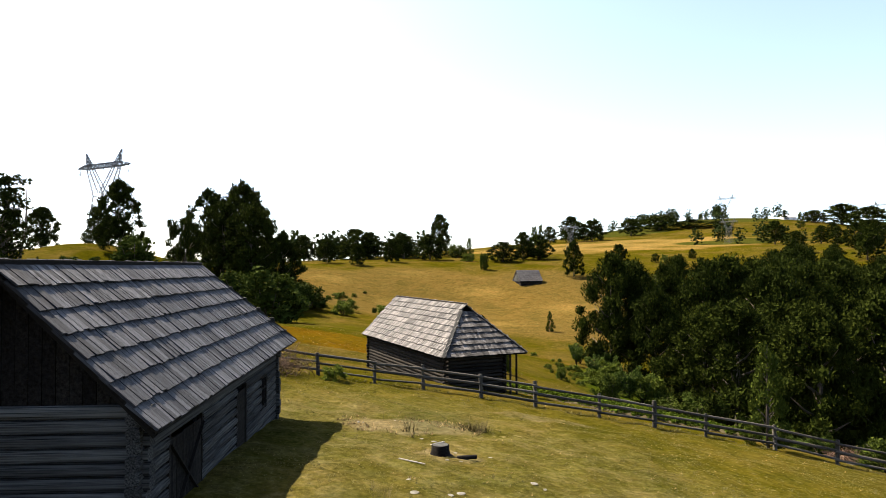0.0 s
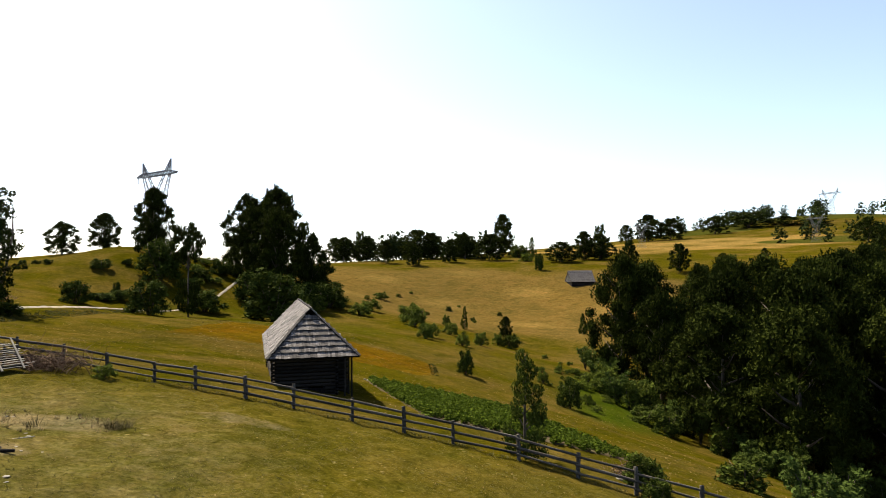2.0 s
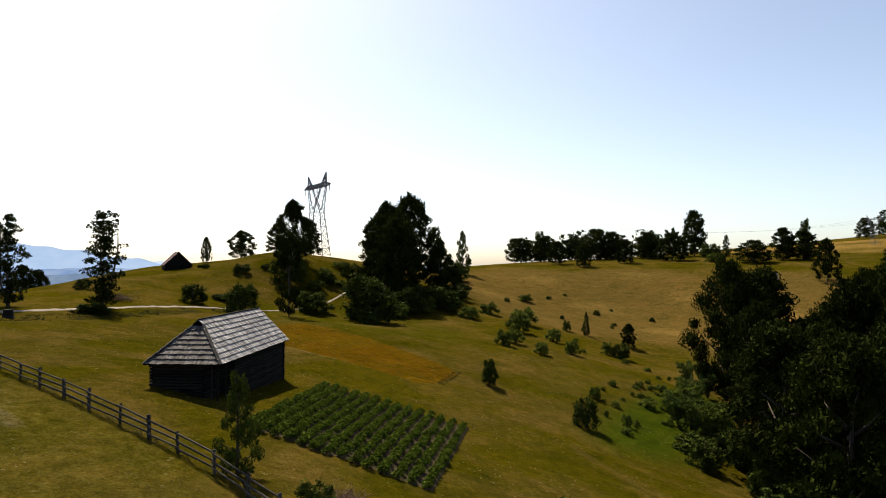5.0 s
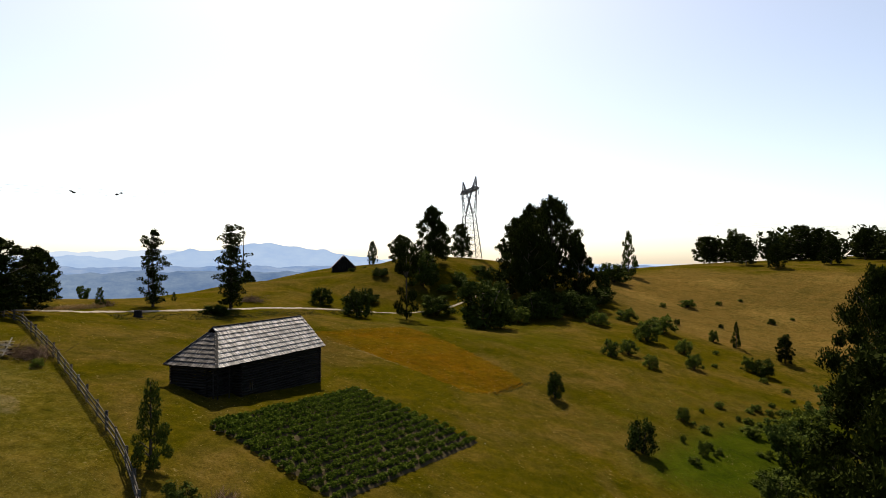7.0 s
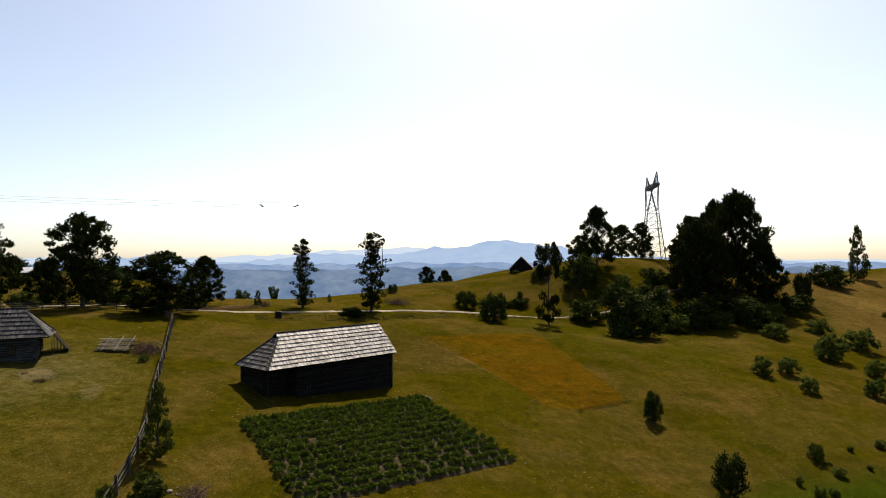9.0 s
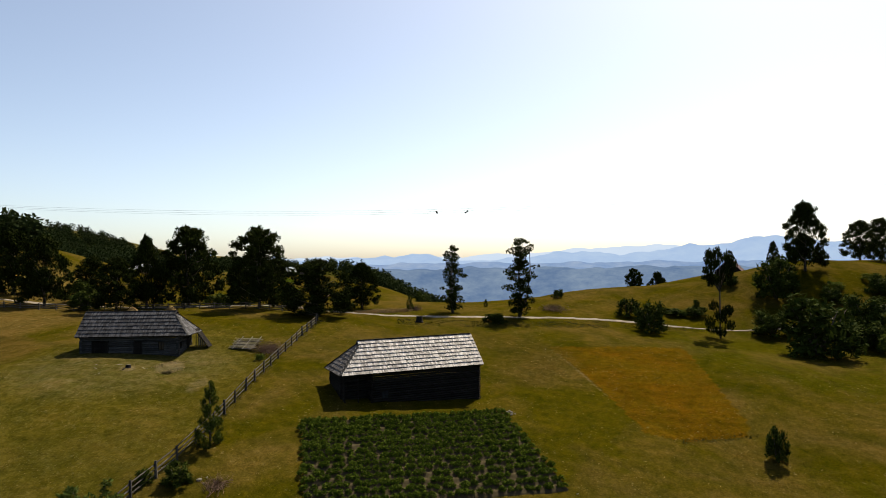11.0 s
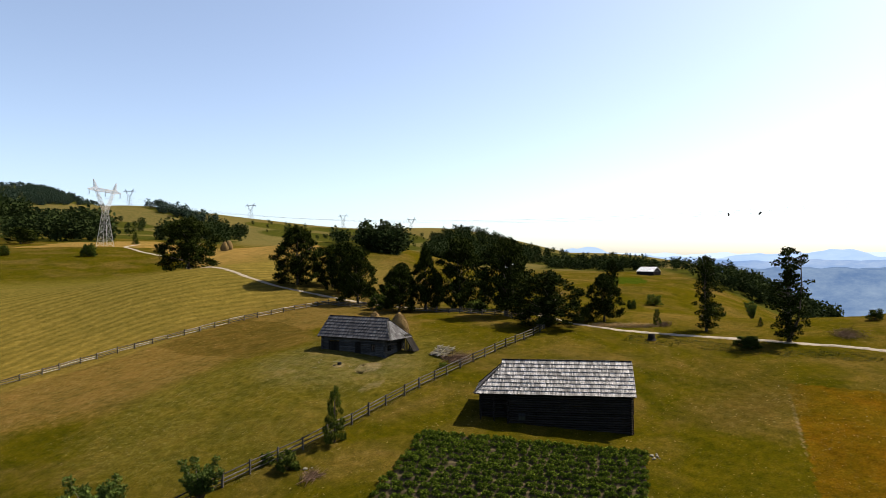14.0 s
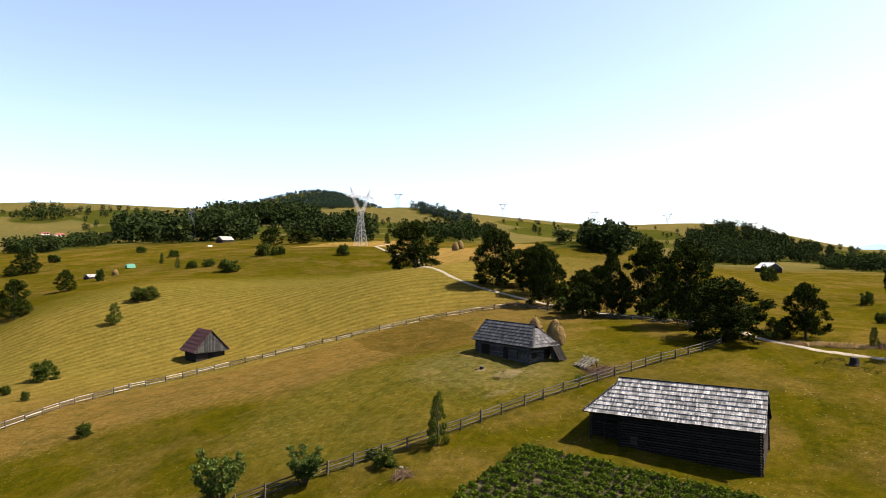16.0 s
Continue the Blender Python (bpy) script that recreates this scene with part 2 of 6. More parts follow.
    for key, value in (("Scale", 0.105), ("Distortion", 20.0), ("Detail", 4.0), ("Detail Scale", 0.12), ("Detail Roughness", 0.66)):
        rings.inputs[key].default_value = value
    k.link(about.outputs[0], rings.inputs["Vector"])
    line = k.math("ADD", k.math("MULTIPLY", rings.outputs["Fac"], 0.19), k.math("MULTIPLY", k.noise(p1, 0.3, 6.0, 0.75, 0.6), 0.81))
    swath = k.mix(1.0, c, k.ramp(line, (0.34, (0.76, 0.78, 0.72)), (0.5, (1.02, 1.0, 0.96)), (0.66, (1.36, 1.30, 1.24))), "MULTIPLY")
    c = k.mix(k.attr("mown"), c, swath)
    c = k.mix(1.0, c, k.ramp(fine, (0.22, (0.44, 0.47, 0.44)), (0.5, (0.96, 0.96, 0.96)), (0.8, (1.55, 1.5, 1.4))), "MULTIPLY")
    c = k.mix(1.0, c, k.ramp(vast, (0.35, (0.86, 0.9, 0.86)), (0.65, (1.12, 1.08, 1.0))), "MULTIPLY")
    h = k.math("ADD", fine, k.math("MULTIPLY", clump, 1.6))
    k.bump(h, 0.55, 0.12)
    return k.done(c)


GRASS = grass()


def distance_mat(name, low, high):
    """Hazy far hills, so far off that the air's blue glow is painted on as emission."""
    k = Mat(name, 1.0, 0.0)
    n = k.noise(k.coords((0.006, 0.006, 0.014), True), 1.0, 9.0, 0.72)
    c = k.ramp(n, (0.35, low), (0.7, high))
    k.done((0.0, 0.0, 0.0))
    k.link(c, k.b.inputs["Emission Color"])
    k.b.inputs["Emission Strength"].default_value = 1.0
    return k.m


# ---- ground ----
SWELLS = [
    (8.1, 3.5, -7.4, -5.7, 0.1, 10.7, -6.3, -17.0, -5.6),
    (4.7, -1.7, 7.8, 16.0, -6.6, -8.6, 3.7, -1.7, -0.8),
    (-8.7, -0.0, -3.7, -9.4, 0.5, -1.2, 3.5, 0.3, -0.4),
    (8.7, 4.9, 0.5, 4.6, 3.4, -4.4, -2.3, -6.6, -4.4),
    (11.9, -15.6, 3.4, -0.4, 0.0, 2.0, -2.3, -9.6, -7.6),
    (-0.4, -2.4, 15.5, -9.2, -2.0, -6.2, -6.4, -2.7, -4.8),
    (6.6, 6.6, 0.9, -7.6, 8.4, -5.3, -12.2, -4.8, -3.7),
    (4.3, 2.2, 7.5, -0.3, -2.5, 0.1, 2.2, -6.0, -5.6),
    (1.2, -0.0, -0.2, -2.2, -8.0, -7.0, 1.4, -16.5, -0.8),
]
HILLS = [
    (250, 95, (-2.9, -2.4, 10.2, -10.1, -9.3, -5.6, -1.2, 6.3, 1.0, -9.3, -10.6, 11.3)),
    (420, 160, (6.8, 7.5, -1.6, -10.4, -6.8, -5.5, 5.0, 12.8, -16.1, 23.5, -19.0, 7.0)),
    (760, 260, (10.5, 14.3, -7.3, -2.4, -0.8, 4.9, -2.7, -14.4, 5.8, -1.7, 11.9, 2.3, -16.4, -2.0)),
    (1350, 480, (7.9, 17.1, 18.7, 22.3, 22.9, 17.9, 18.3, 49.3, 69.0, 23.4, -16.7, -56.8, -48.2, -15.4)),
]
KNOLLS = [
    (43, -1406, 200, 32.8),
    (-599, -1475, 150, 95.3),
    (-98, -895, 140, 11.8),
    (-401, -682, 130, 4.5),
    (-642, -623, 170, 14),
    (-788, -532, 150, -7.1),
    (286, 639, 110, 22.3),
    (-247, -1016, 120, -4),
    (-769, -470, 90, 23.2),
    (-865, -410, 100, 14.8),
    (-1050, -369, 150, -3.8),
    (-1182, -298, 170, 39.1),
    (-423, -728, 70, 10.1),
    (-118, 141, 20, -5.4),
    (-71, 130, 17, 7.1),
    (-93, 121, 17, -6.6),
    (-18, 94, 20, 3.7),
    (-55, 118, 18, -3.9),
    (16, 152, 17, -3.8),
    (-187, 137, 20, 9.0),
    (-5, 25, 4.5, -0.4),
]
BUMPS = [(-160 + 40 * i, -110 + 40 * j, 40, h) for j, row in enumerate(SWELLS) for i, h in enumerate(row)]
for ring, spread, hs in HILLS:
    BUMPS += [(ring * math.sin(2 * math.pi * i / len(hs)), 50 + ring * math.cos(2 * math.pi * i / len(hs)), spread, h) for i, h in enumerate(hs)]
BUMPS = BUMPS + KNOLLS


def ground_z(x, y):
    """Height of the land at x, y (arrays or numbers)."""
    x, y = np.asarray(x, float), np.asarray(y, float)
    s = np.clip((np.hypot(x, y - 50) - 1500) / 1800, 0, 1)
    z = -260 * s * s * (3 - 2 * s)
    for bx, by, spread, h in BUMPS:
        z = z + h * np.exp(-((x - bx) ** 2 + (y - by) ** 2) / (2 * spread * spread))
    # the land falls away into the wide valley to the west
    away, bearing = np.hypot(x - 70, y - 65), np.degrees(np.arctan2(70 - x, y - 65))
    edge = np.interp(bearing, [50, 68, 75, 85, 100], [260, 216, 152, 114, 114])
    share = np.clip((bearing - 40) / 10, 0, 1) * np.clip((101 - bearing) / 11, 0, 1)
    fall = np.clip(away - edge, 0, 1500)
    z = z - share * share * (3 - 2 * share) * 0.082 * fall * fall / (fall + 25)
    rough = 0.05 * np.sin(1.7 * x + 0.6 * y) * np.sin(0.9 * y - 1.1 * x) + 0.04 * np.sin(2.9 * y + 0.5 * x + 1.0) * np.sin(2.3 * x)
    return z + rough * np.clip(1.5 - np.hypot(x, y - 50) / 150, 0, 1)


def gz(x, y):
    return float(ground_z(x, y))


def mesh(name, verts, faces, material, smooth=False):
    me = bpy.data.meshes.new(name)
    me.from_pydata([tuple(v) for v in np.asarray(verts).tolist()] if isinstance(verts, np.ndarray) else verts, [], faces.tolist() if isinstance(faces, np.ndarray) else faces)
    me.materials.append(material)
    if smooth:
        me.polygons.foreach_set("use_smooth", [True] * len(me.polygons))
    return me


def part(name, data, parent, label="", m=None):
    """One mesh object under a thing or a part."""
    ob = new(name, data)
    ob.parent = parent
    if m is not None:
        ob.matrix_basis = m
    return tagged(ob, label) if label else ob


def thing(name, label, category, m, group="", kind="", data=None):
    ob = new(name, data)
    ob.matrix_basis = m
    return tagged(ob, label, category, group, kind)


def inside(x, y, corners):
    """Which points lie in a polygon."""
    hit = np.zeros(np.shape(x), bool)
    for (x0, y0), (x1, y1) in zip(corners, corners[1:] + corners[:1]):
        with np.errstate(divide="ignore", invalid="ignore"):
            hit ^= ((y0 > y) != (y1 > y)) & (x < (x1 - x0) * (y - y0) / (y1 - y0) + x0)
    return hit


def soft_blob(x, y, cx, cy, rx, ry, turn=0.0):
    a = math.radians(turn)
    u, v = (x - cx) * math.cos(a) + (y - cy) * math.sin(a), -(x - cx) * math.sin(a) + (y - cy) * math.cos(a)
    return np.clip(1.6 - 1.2 * ((u / rx) ** 2 + (v / ry) ** 2), 0, 1)


def near_line(x, y, a, b):
    (ax, ay), (bx, by) = a, b
    t = np.clip(((x - ax) * (bx - ax) + (y - ay) * (by - ay)) / ((bx - ax) ** 2 + (by - ay) ** 2), 0, 1)
    return np.hypot(x - ax - t * (bx - ax), y - ay - t * (by - ay))


WOODS_A = [
    (-64, -588, 32, 42, 42, 20),
    (-65, -657, 29, 31, 49, 20),
    (-119, -561, 33, 56, 31, 20),
    (-46, -510, 37, 36, 27, 20),
    (-69, -424, 36, 52, 39, 20),
    (-125, -651, 26, 47, 52, 20),
    (-166, -712, 24, 26, 35, 20),
    (-181, -764, 28, 33, 47, 20),
    (-236, -677, 35, 30, 45, 20),
    (-242, -744, 30, 38, 42, 20),
    (-206, -712, 25, 26, 31, 20),
    (-204, -477, 32, 36, 26, 17),
    (-236, -542, 29, 38, 27, 17),
    (-173, -404, 23, 40, 19, 17)]
WOODS_B = [
    (-133, -328, 26, 39, 27, 17),
    (-319, -580, 27, 38, 7, 10),
    (-221, -414, 45, 59, 4, 10),
    (-277, -509, 30, 47, 7, 10),
    (-318, -442, 37, 28, 26, 13),
    (-249, -367, 31, 27, 12, 13),
    (-290, -403, 30, 25, 18, 13),
    (-352, -484, 41, 31, 35, 13),
    (-11, -535, 13, 20, 12, 6),
    (-14, -571, 14, 18, 18, 6),
    (-183, -598, 29, 70, 6, 13),
    (-133, -461, 31, 78, 3, 13),
    (-53, -715, 41, 37, 6, 9),
    (-65, -877, 47, 41, 4, 9)]
WOODS_C = [
    (-60, -794, 42, 42, 6, 9),
    (41, -396, 16, 19, 40, 9),
    (16, -458, 28, 24, 34, 9),
    (4, -514, 19, 34, 25, 9),
    (28, -427, 24, 18, 22, 9),
    (23, -842, 21, 39, 8, 15),
    (19, -918, 23, 53, 8, 15),
    (20, -858, 38, 49, 4, 11),
    (30, -963, 49, 65, 3, 11),
    (-63, -897, 51, 43, 3, 11),
    (-63, -824, 52, 38, 4, 11)]
WOODS_D = [
    (-155, -97, 8, 10, 28, 9),
    (-143, -88, 9, 8, 31, 9),
    (-519, -416, 41, 45, 51, 9),
    (-561, -255, 41, 39, 56, 11),
    (-468, -233, 52, 20, 73, 11),
    (-492, -282, 29, 22, 42, 11),
    (-610, -333, 29, 51, 80, 11),
    (-649, -378, 35, 32, 83, 11),
    (-722, -383, 40, 59, 108, 11),
    (-690, -308, 44, 42, 73, 11),
    (-551, -316, 32, 42, 45, 11),
    (-457, -108, 38, 23, 24, 10),
    (-568, -185, 44, 37, 36, 10),
    (-514, -149, 32, 38, 38, 10)]
WOODS_E = [
    (-470, -149, 22, 23, 24, 10),
    (-425, -80, 25, 22, 27, 10),
    (-512, -556, 46, 44, 7, 6),
    (-595, -521, 49, 48, 4, 6),
    (-528, -396, 52, 40, 10, 6),
    (-611, -450, 50, 45, 10, 6),
    (-142, -104, 14, 17, 9, 6),
    (-474, -470, 56, 51, 18, 6),
    (-848, -270, 44, 41, 8, 8),
    (-947, -267, 49, 52, 7, 8),
    (-708, -244, 41, 26, 5, 8),
    (-782, -274, 35, 35, 10, 8),
    (-1038, -275, 54, 41, 9, 8)]
WOODS_F = [
    (-505, -1226, 36, 31, 80, 9),
    (-433, -1231, 46, 38, 124, 9),
    (-560, -1254, 33, 39, 109, 9),
    (-609, -1280, 39, 36, 99, 9),
    (-480, -1290, 39, 35, 184, 9),
    (-603, -1348, 33, 42, 94, 9),
    (-550, -1321, 36, 34, 109, 9),
    (-429, -691, 20, 15, 14, 11),
    (-420, -591, 16, 21, 18, 11),
    (-426, -658, 22, 15, 17, 11),
    (-427, -626, 21, 18, 21, 11),
    (-599, -1475, 280, 190, 460, 8),
    (-520, -1400, 240, 140, 240, 8)]
WOODS_G = [
    (173, 595, 45, 35, 8, 12),
    (208, 605, 45, 35, 8, 12),
    (243, 614, 45, 35, 8, 12),
    (261, 584, 45, 35, 8, 12),
    (148, 540, 45, 35, 8, 12),
    (166, 386, 30, 20, 5, 10),
    (198, 404, 30, 20, 5, 10)]
WOODS_H = [
    (-25, 349, 25, 12, 9, 12),
    (-43, 347, 25, 12, 9, 12),
    (-61, 345, 25, 12, 9, 12),
    (-65, 334, 25, 12, 9, 12)]
WOODS_I = [
    (-516, -45, 60, 50, 15, 9),
    (-555, -98, 60, 50, 15, 9),
    (-442, -4, 60, 50, 15, 9),
    (-405, 18, 60, 50, 15, 9),
    (-480, -19, 60, 50, 15, 9),
    (-400, 2, 55, 14, 34, 11),
    (-408, 18, 55, 12, 30, 11),
    (-410, 33, 55, 12, 30, 11),
    (-412, 49, 50, 12, 24, 11)]
WOODS = WOODS_A + WOODS_B + WOODS_C + WOODS_D + WOODS_E + WOODS_F + WOODS_G + WOODS_H + WOODS_I



def build_ground():
    segs = 560
    r = [0.0]
    step = 0.5
    while r[-1] < 4900:
        r.append(r[-1] + step)
        step = max(0.5, r[-1] * 0.0165)
    r = np.array(r[1:])
    a = np.linspace(0, 2 * np.pi, segs, endpoint=False)
    x = (12 + r[:, None] * np.cos(a)).ravel()
    y = (45 + r[:, None] * np.sin(a)).ravel()
    z = ground_z(x, y)
    n = len(r)
    i = np.arange((n - 1) * segs)
    j = (i // segs) * segs + (i + 1) % segs
    faces = np.stack([i, j, j + segs, i + segs], 1)
    verts = np.stack([x, y, z], 1)
    verts = np.vstack([verts, [[12, 45, gz(12, 45)]]])
    c = len(verts) - 1
    fl = faces.tolist() + [[k, c, (k + 1) % segs][::-1] for k in range(segs)]
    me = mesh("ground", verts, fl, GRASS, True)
    x, y = verts[:, 0], verts[:, 1]
    d = np.hypot(x, y - 50)
    wob = np.sin(x * 0.11) * np.sin(y * 0.13 + 1) * 0.25
    layers = {
        "golden": np.clip(soft_blob(x, y, 5, -60, 130, 62) * 0.9 + soft_blob(x, y, -2, 222, 95, 62) * 0.85 + np.clip((d - 250) / 300, 0, 0.25) + wob, 0, 1),
        "yard": np.clip(soft_blob(x, y, 7, 19, 32, 20) * 0.56 * (y < 34.5) + wob * 0.3, 0, 1) * (d < 120),
        "stamped": soft_blob(x, y, -1, 19, 10.5, 12),
        "russet": np.where(inside(x, y, [(-26, 71.7), (-28, 93.4), (-13.5, 91.2), (2, 90), (3.8, 88.5), (5.2, 81.5), (4, 77.6), (-9.4, 75.0)]), 0.66, 0.0),
        "lush": np.clip(soft_blob(x, y, 31, 108, 9, 30, -6) * 0.3 + soft_blob(x, y, -30, 110, 30, 22) * 0.35 + soft_blob(x, y, 21, 108, 15, 32) * 0.34 + soft_blob(x, y, 2, 52, 14, 12) * 0.25 + soft_blob(x, y, 150, -1250, 330, 260) * 0.8 + inside(x, y, [(-341, -66), (-296, -47), (-318, -30), (-346, -44)]) * 0.9, 0, 1),
        "straw": np.clip(soft_blob(x, y, -5, 225, 75, 55) * 0.22 + inside(x, y, [(-49, -50), (-54, -76), (-61, -95), (-76, -120), (-97, -150), (-112, -205), (-150, -190), (-130, -112), (-92, -62), (-62, -42)]) * 0.85 + inside(x, y, [(-70, -252), (-104, -236), (-121, -203), (-138, -215), (-200, -330), (-128, -300), (-90, -262)]) * 0.8 + soft_blob(x, y, 110, 400, 120, 60) * 0.6 + wob, 0, 1) * (d > 70),
        "worn": soft_blob(x, y, -1.2, 24.2, 3.0, 1.9, 15) * 0.5 + soft_blob(x, y, 0.2, 20.0, 1.4, 1.0) * 0.42 + soft_blob(x, y, -4.2, 13.5, 1.2, 3.0) * 0.3 + soft_blob(x, y, 4.5, 29.5, 3.0, 1.2) * 0.4,
        "path": np.clip(1.3 - np.minimum(near_line(x, y, (-26, 71.7), (4.2, 77.6)), near_line(x, y, (-26, 71.7), (-28, 86))) / 0.4, 0, 1) * (0.22 + 1.2 * wob),
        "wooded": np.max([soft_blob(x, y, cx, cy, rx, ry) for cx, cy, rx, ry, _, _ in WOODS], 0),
        # grows with distance, a painted stand-in for haze over the far meadows
        "dry": np.clip((np.hypot(x + 20, y + 60) - 260) / 300, 0, 0.8) * (y < 0) + wob * 0.3 * (d > 250),
        "trodden": np.where(inside(x, y, [(-3.5, -29), (-23, -28), (-24.5, -18), (-17, -1), (-6.5, 6.5), (1.5, 3), (0.5, -12.5)]), 0.52, 0.0) + soft_blob(x, y, -9, -10, 10, 14) * 0.22 + soft_blob(x, y, -20, 64, 17, 11, -10) * 0.42 + wob * 0.9 * (d < 140),
        "mown": np.clip(soft_blob(x, y, -10, -85, 105, 62) * (y < -29), 0, 1),
    }
    for name, values in layers.items():
        at = me.attributes.new(name, "FLOAT", "POINT")
        at.data.foreach_set("value", np.asarray(values, np.float32))
    return tagged(new("ground", me), "rolling hill meadow of dry olive-green and golden grass", "ground", kind="structure")


build_ground()


def draped_strip(name, points, half, material, lift=0.07, label="", category="road", taper=1.0):
    """A strip of road that follows the ground."""
    p = np.array(points, float)
    seg = np.hypot(*np.diff(p, axis=0).T)
    at = np.concatenate([[0], np.cumsum(seg)])
    s = np.arange(0, at[-1], 0.6)
    cx, cy = np.interp(s, at, p[:, 0]), np.interp(s, at, p[:, 1])
    for _ in range(25):
        cx[1:-1], cy[1:-1] = (cx[:-2] + cx[2:] + 2 * cx[1:-1]) / 4, (cy[:-2] + cy[2:] + 2 * cy[1:-1]) / 4
    tx, ty = np.gradient(cx), np.gradient(cy)
    ln = np.hypot(tx, ty)
    nx, ny = -ty / ln, tx / ln
    half = half * np.interp(s / at[-1], (0.0, 0.66, 0.76, 1.0), (1.0, 1.0, taper, taper))
    verts, faces, k = [], [], 7
    for q in range(k):
        o = (q / (k - 1) * 2 - 1) * half * (1 + 0.18 * np.sin(s * 0.7 + q) * (q in (0, k - 1)))
        x, y = cx + nx * o, cy + ny * o
        edge = -0.12 if q in (0, k - 1) else (0.02 if q == k // 2 else 0.0)
        verts.append(np.stack([x, y, ground_z(x, y) + lift + edge], 1))
    n = len(s)
    for q in range(k - 1):
        faces += [[q * n + i, q * n + i + 1, (q + 1) * n + i + 1, (q + 1) * n + i] for i in range(n - 1)]
    faces = [f[::-1] for f in faces]
    return tagged(new(name, mesh(name, np.vstack(verts), faces, material, True)), label, category, kind="structure")


draped_strip("road", [(-53, -78), (-47.5, -57), (-47, -45), (-50, -32), (-52, -15), (-51, 8), (-49, 25), (-41, 36), (-40.5, 46), (-43.5, 56), (-46, 65), (-48, 78), (-48.6, 92), (-47.5, 107), (-47, 122), (-50, 138), (-53, 150), (-60, 166)], 0.65, GRAVEL, 0.09, "pale gravel farm track crossing the meadow", "road", 0.5)
draped_strip("road_hill", [(-53, -78), (-60, -95), (-75, -120), (-95, -150), (-100, -190), (-112, -225), (-135, -250)], 0.9, GRAVEL, 0.10, "pale dirt track climbing the hillside", "road")


# ---- far distance ----
def far_ridge(name, dist, profile, depth, material, label):
    """A far range of hills round the north-west, by azimuth (from +y towards -x) and angle of height in degrees."""
    az = np.linspace(profile[0][0], profile[-1][0], 260)
    el = np.interp(az, [p[0] for p in profile], [p[1] for p in profile])
    el = el + depth * (0.12 * np.sin(az * 0.9 + dist) + 0.10 * np.sin(az * 1.7 + 2 * dist) + 0.07 * np.sin(az * 2.9 + dist) + 0.04 * np.sin(az * 5.1) + 0.02 * np.sin(az * 11.7))
    verts, n = [], len(az)
    for fall, near in ((1.0, 1.0), (0.35, 0.97), (-0.6, 0.94), (-4.2, 0.86)):
        d = dist * near
        top = 12 + d * np.tan(np.radians(el if fall == 1.0 else el * max(fall, 0) + min(fall, 0) * depth))
        verts.append(np.stack([-np.sin(np.radians(az)) * d + 60, np.cos(np.radians(az)) * d + 60, top], 1))
    faces = [[q * n + i, q * n + i + 1, (q + 1) * n + i + 1, (q + 1) * n + i] for q in range(3) for i in range(n - 1)]
    return tagged(new(name, mesh(name, np.vstack(verts), faces, material, True)), label, "mountains", kind="structure")


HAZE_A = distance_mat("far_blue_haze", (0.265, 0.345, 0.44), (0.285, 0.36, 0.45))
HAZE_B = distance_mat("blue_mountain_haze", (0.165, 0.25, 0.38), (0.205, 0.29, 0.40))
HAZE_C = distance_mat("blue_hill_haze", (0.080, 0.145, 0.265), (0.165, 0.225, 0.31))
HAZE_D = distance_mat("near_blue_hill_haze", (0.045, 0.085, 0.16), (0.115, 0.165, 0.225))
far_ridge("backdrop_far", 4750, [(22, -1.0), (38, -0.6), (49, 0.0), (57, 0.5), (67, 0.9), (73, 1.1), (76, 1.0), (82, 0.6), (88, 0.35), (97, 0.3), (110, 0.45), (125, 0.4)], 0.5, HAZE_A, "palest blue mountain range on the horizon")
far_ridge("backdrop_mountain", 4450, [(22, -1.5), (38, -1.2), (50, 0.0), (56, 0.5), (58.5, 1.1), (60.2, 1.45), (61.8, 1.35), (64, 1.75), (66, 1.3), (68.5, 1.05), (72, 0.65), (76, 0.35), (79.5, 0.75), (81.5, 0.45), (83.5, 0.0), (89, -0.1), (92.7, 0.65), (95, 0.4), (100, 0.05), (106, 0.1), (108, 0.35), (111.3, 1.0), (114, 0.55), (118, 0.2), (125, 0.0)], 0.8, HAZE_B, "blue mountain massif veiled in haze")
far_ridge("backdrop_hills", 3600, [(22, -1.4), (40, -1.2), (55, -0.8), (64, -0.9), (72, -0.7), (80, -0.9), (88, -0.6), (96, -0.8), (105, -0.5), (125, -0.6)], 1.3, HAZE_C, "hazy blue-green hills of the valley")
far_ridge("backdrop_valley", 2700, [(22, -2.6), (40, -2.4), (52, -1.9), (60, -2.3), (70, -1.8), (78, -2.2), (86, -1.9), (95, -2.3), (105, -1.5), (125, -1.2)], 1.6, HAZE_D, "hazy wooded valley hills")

# ---- plants ----
rng = np.random.default_rng(7)


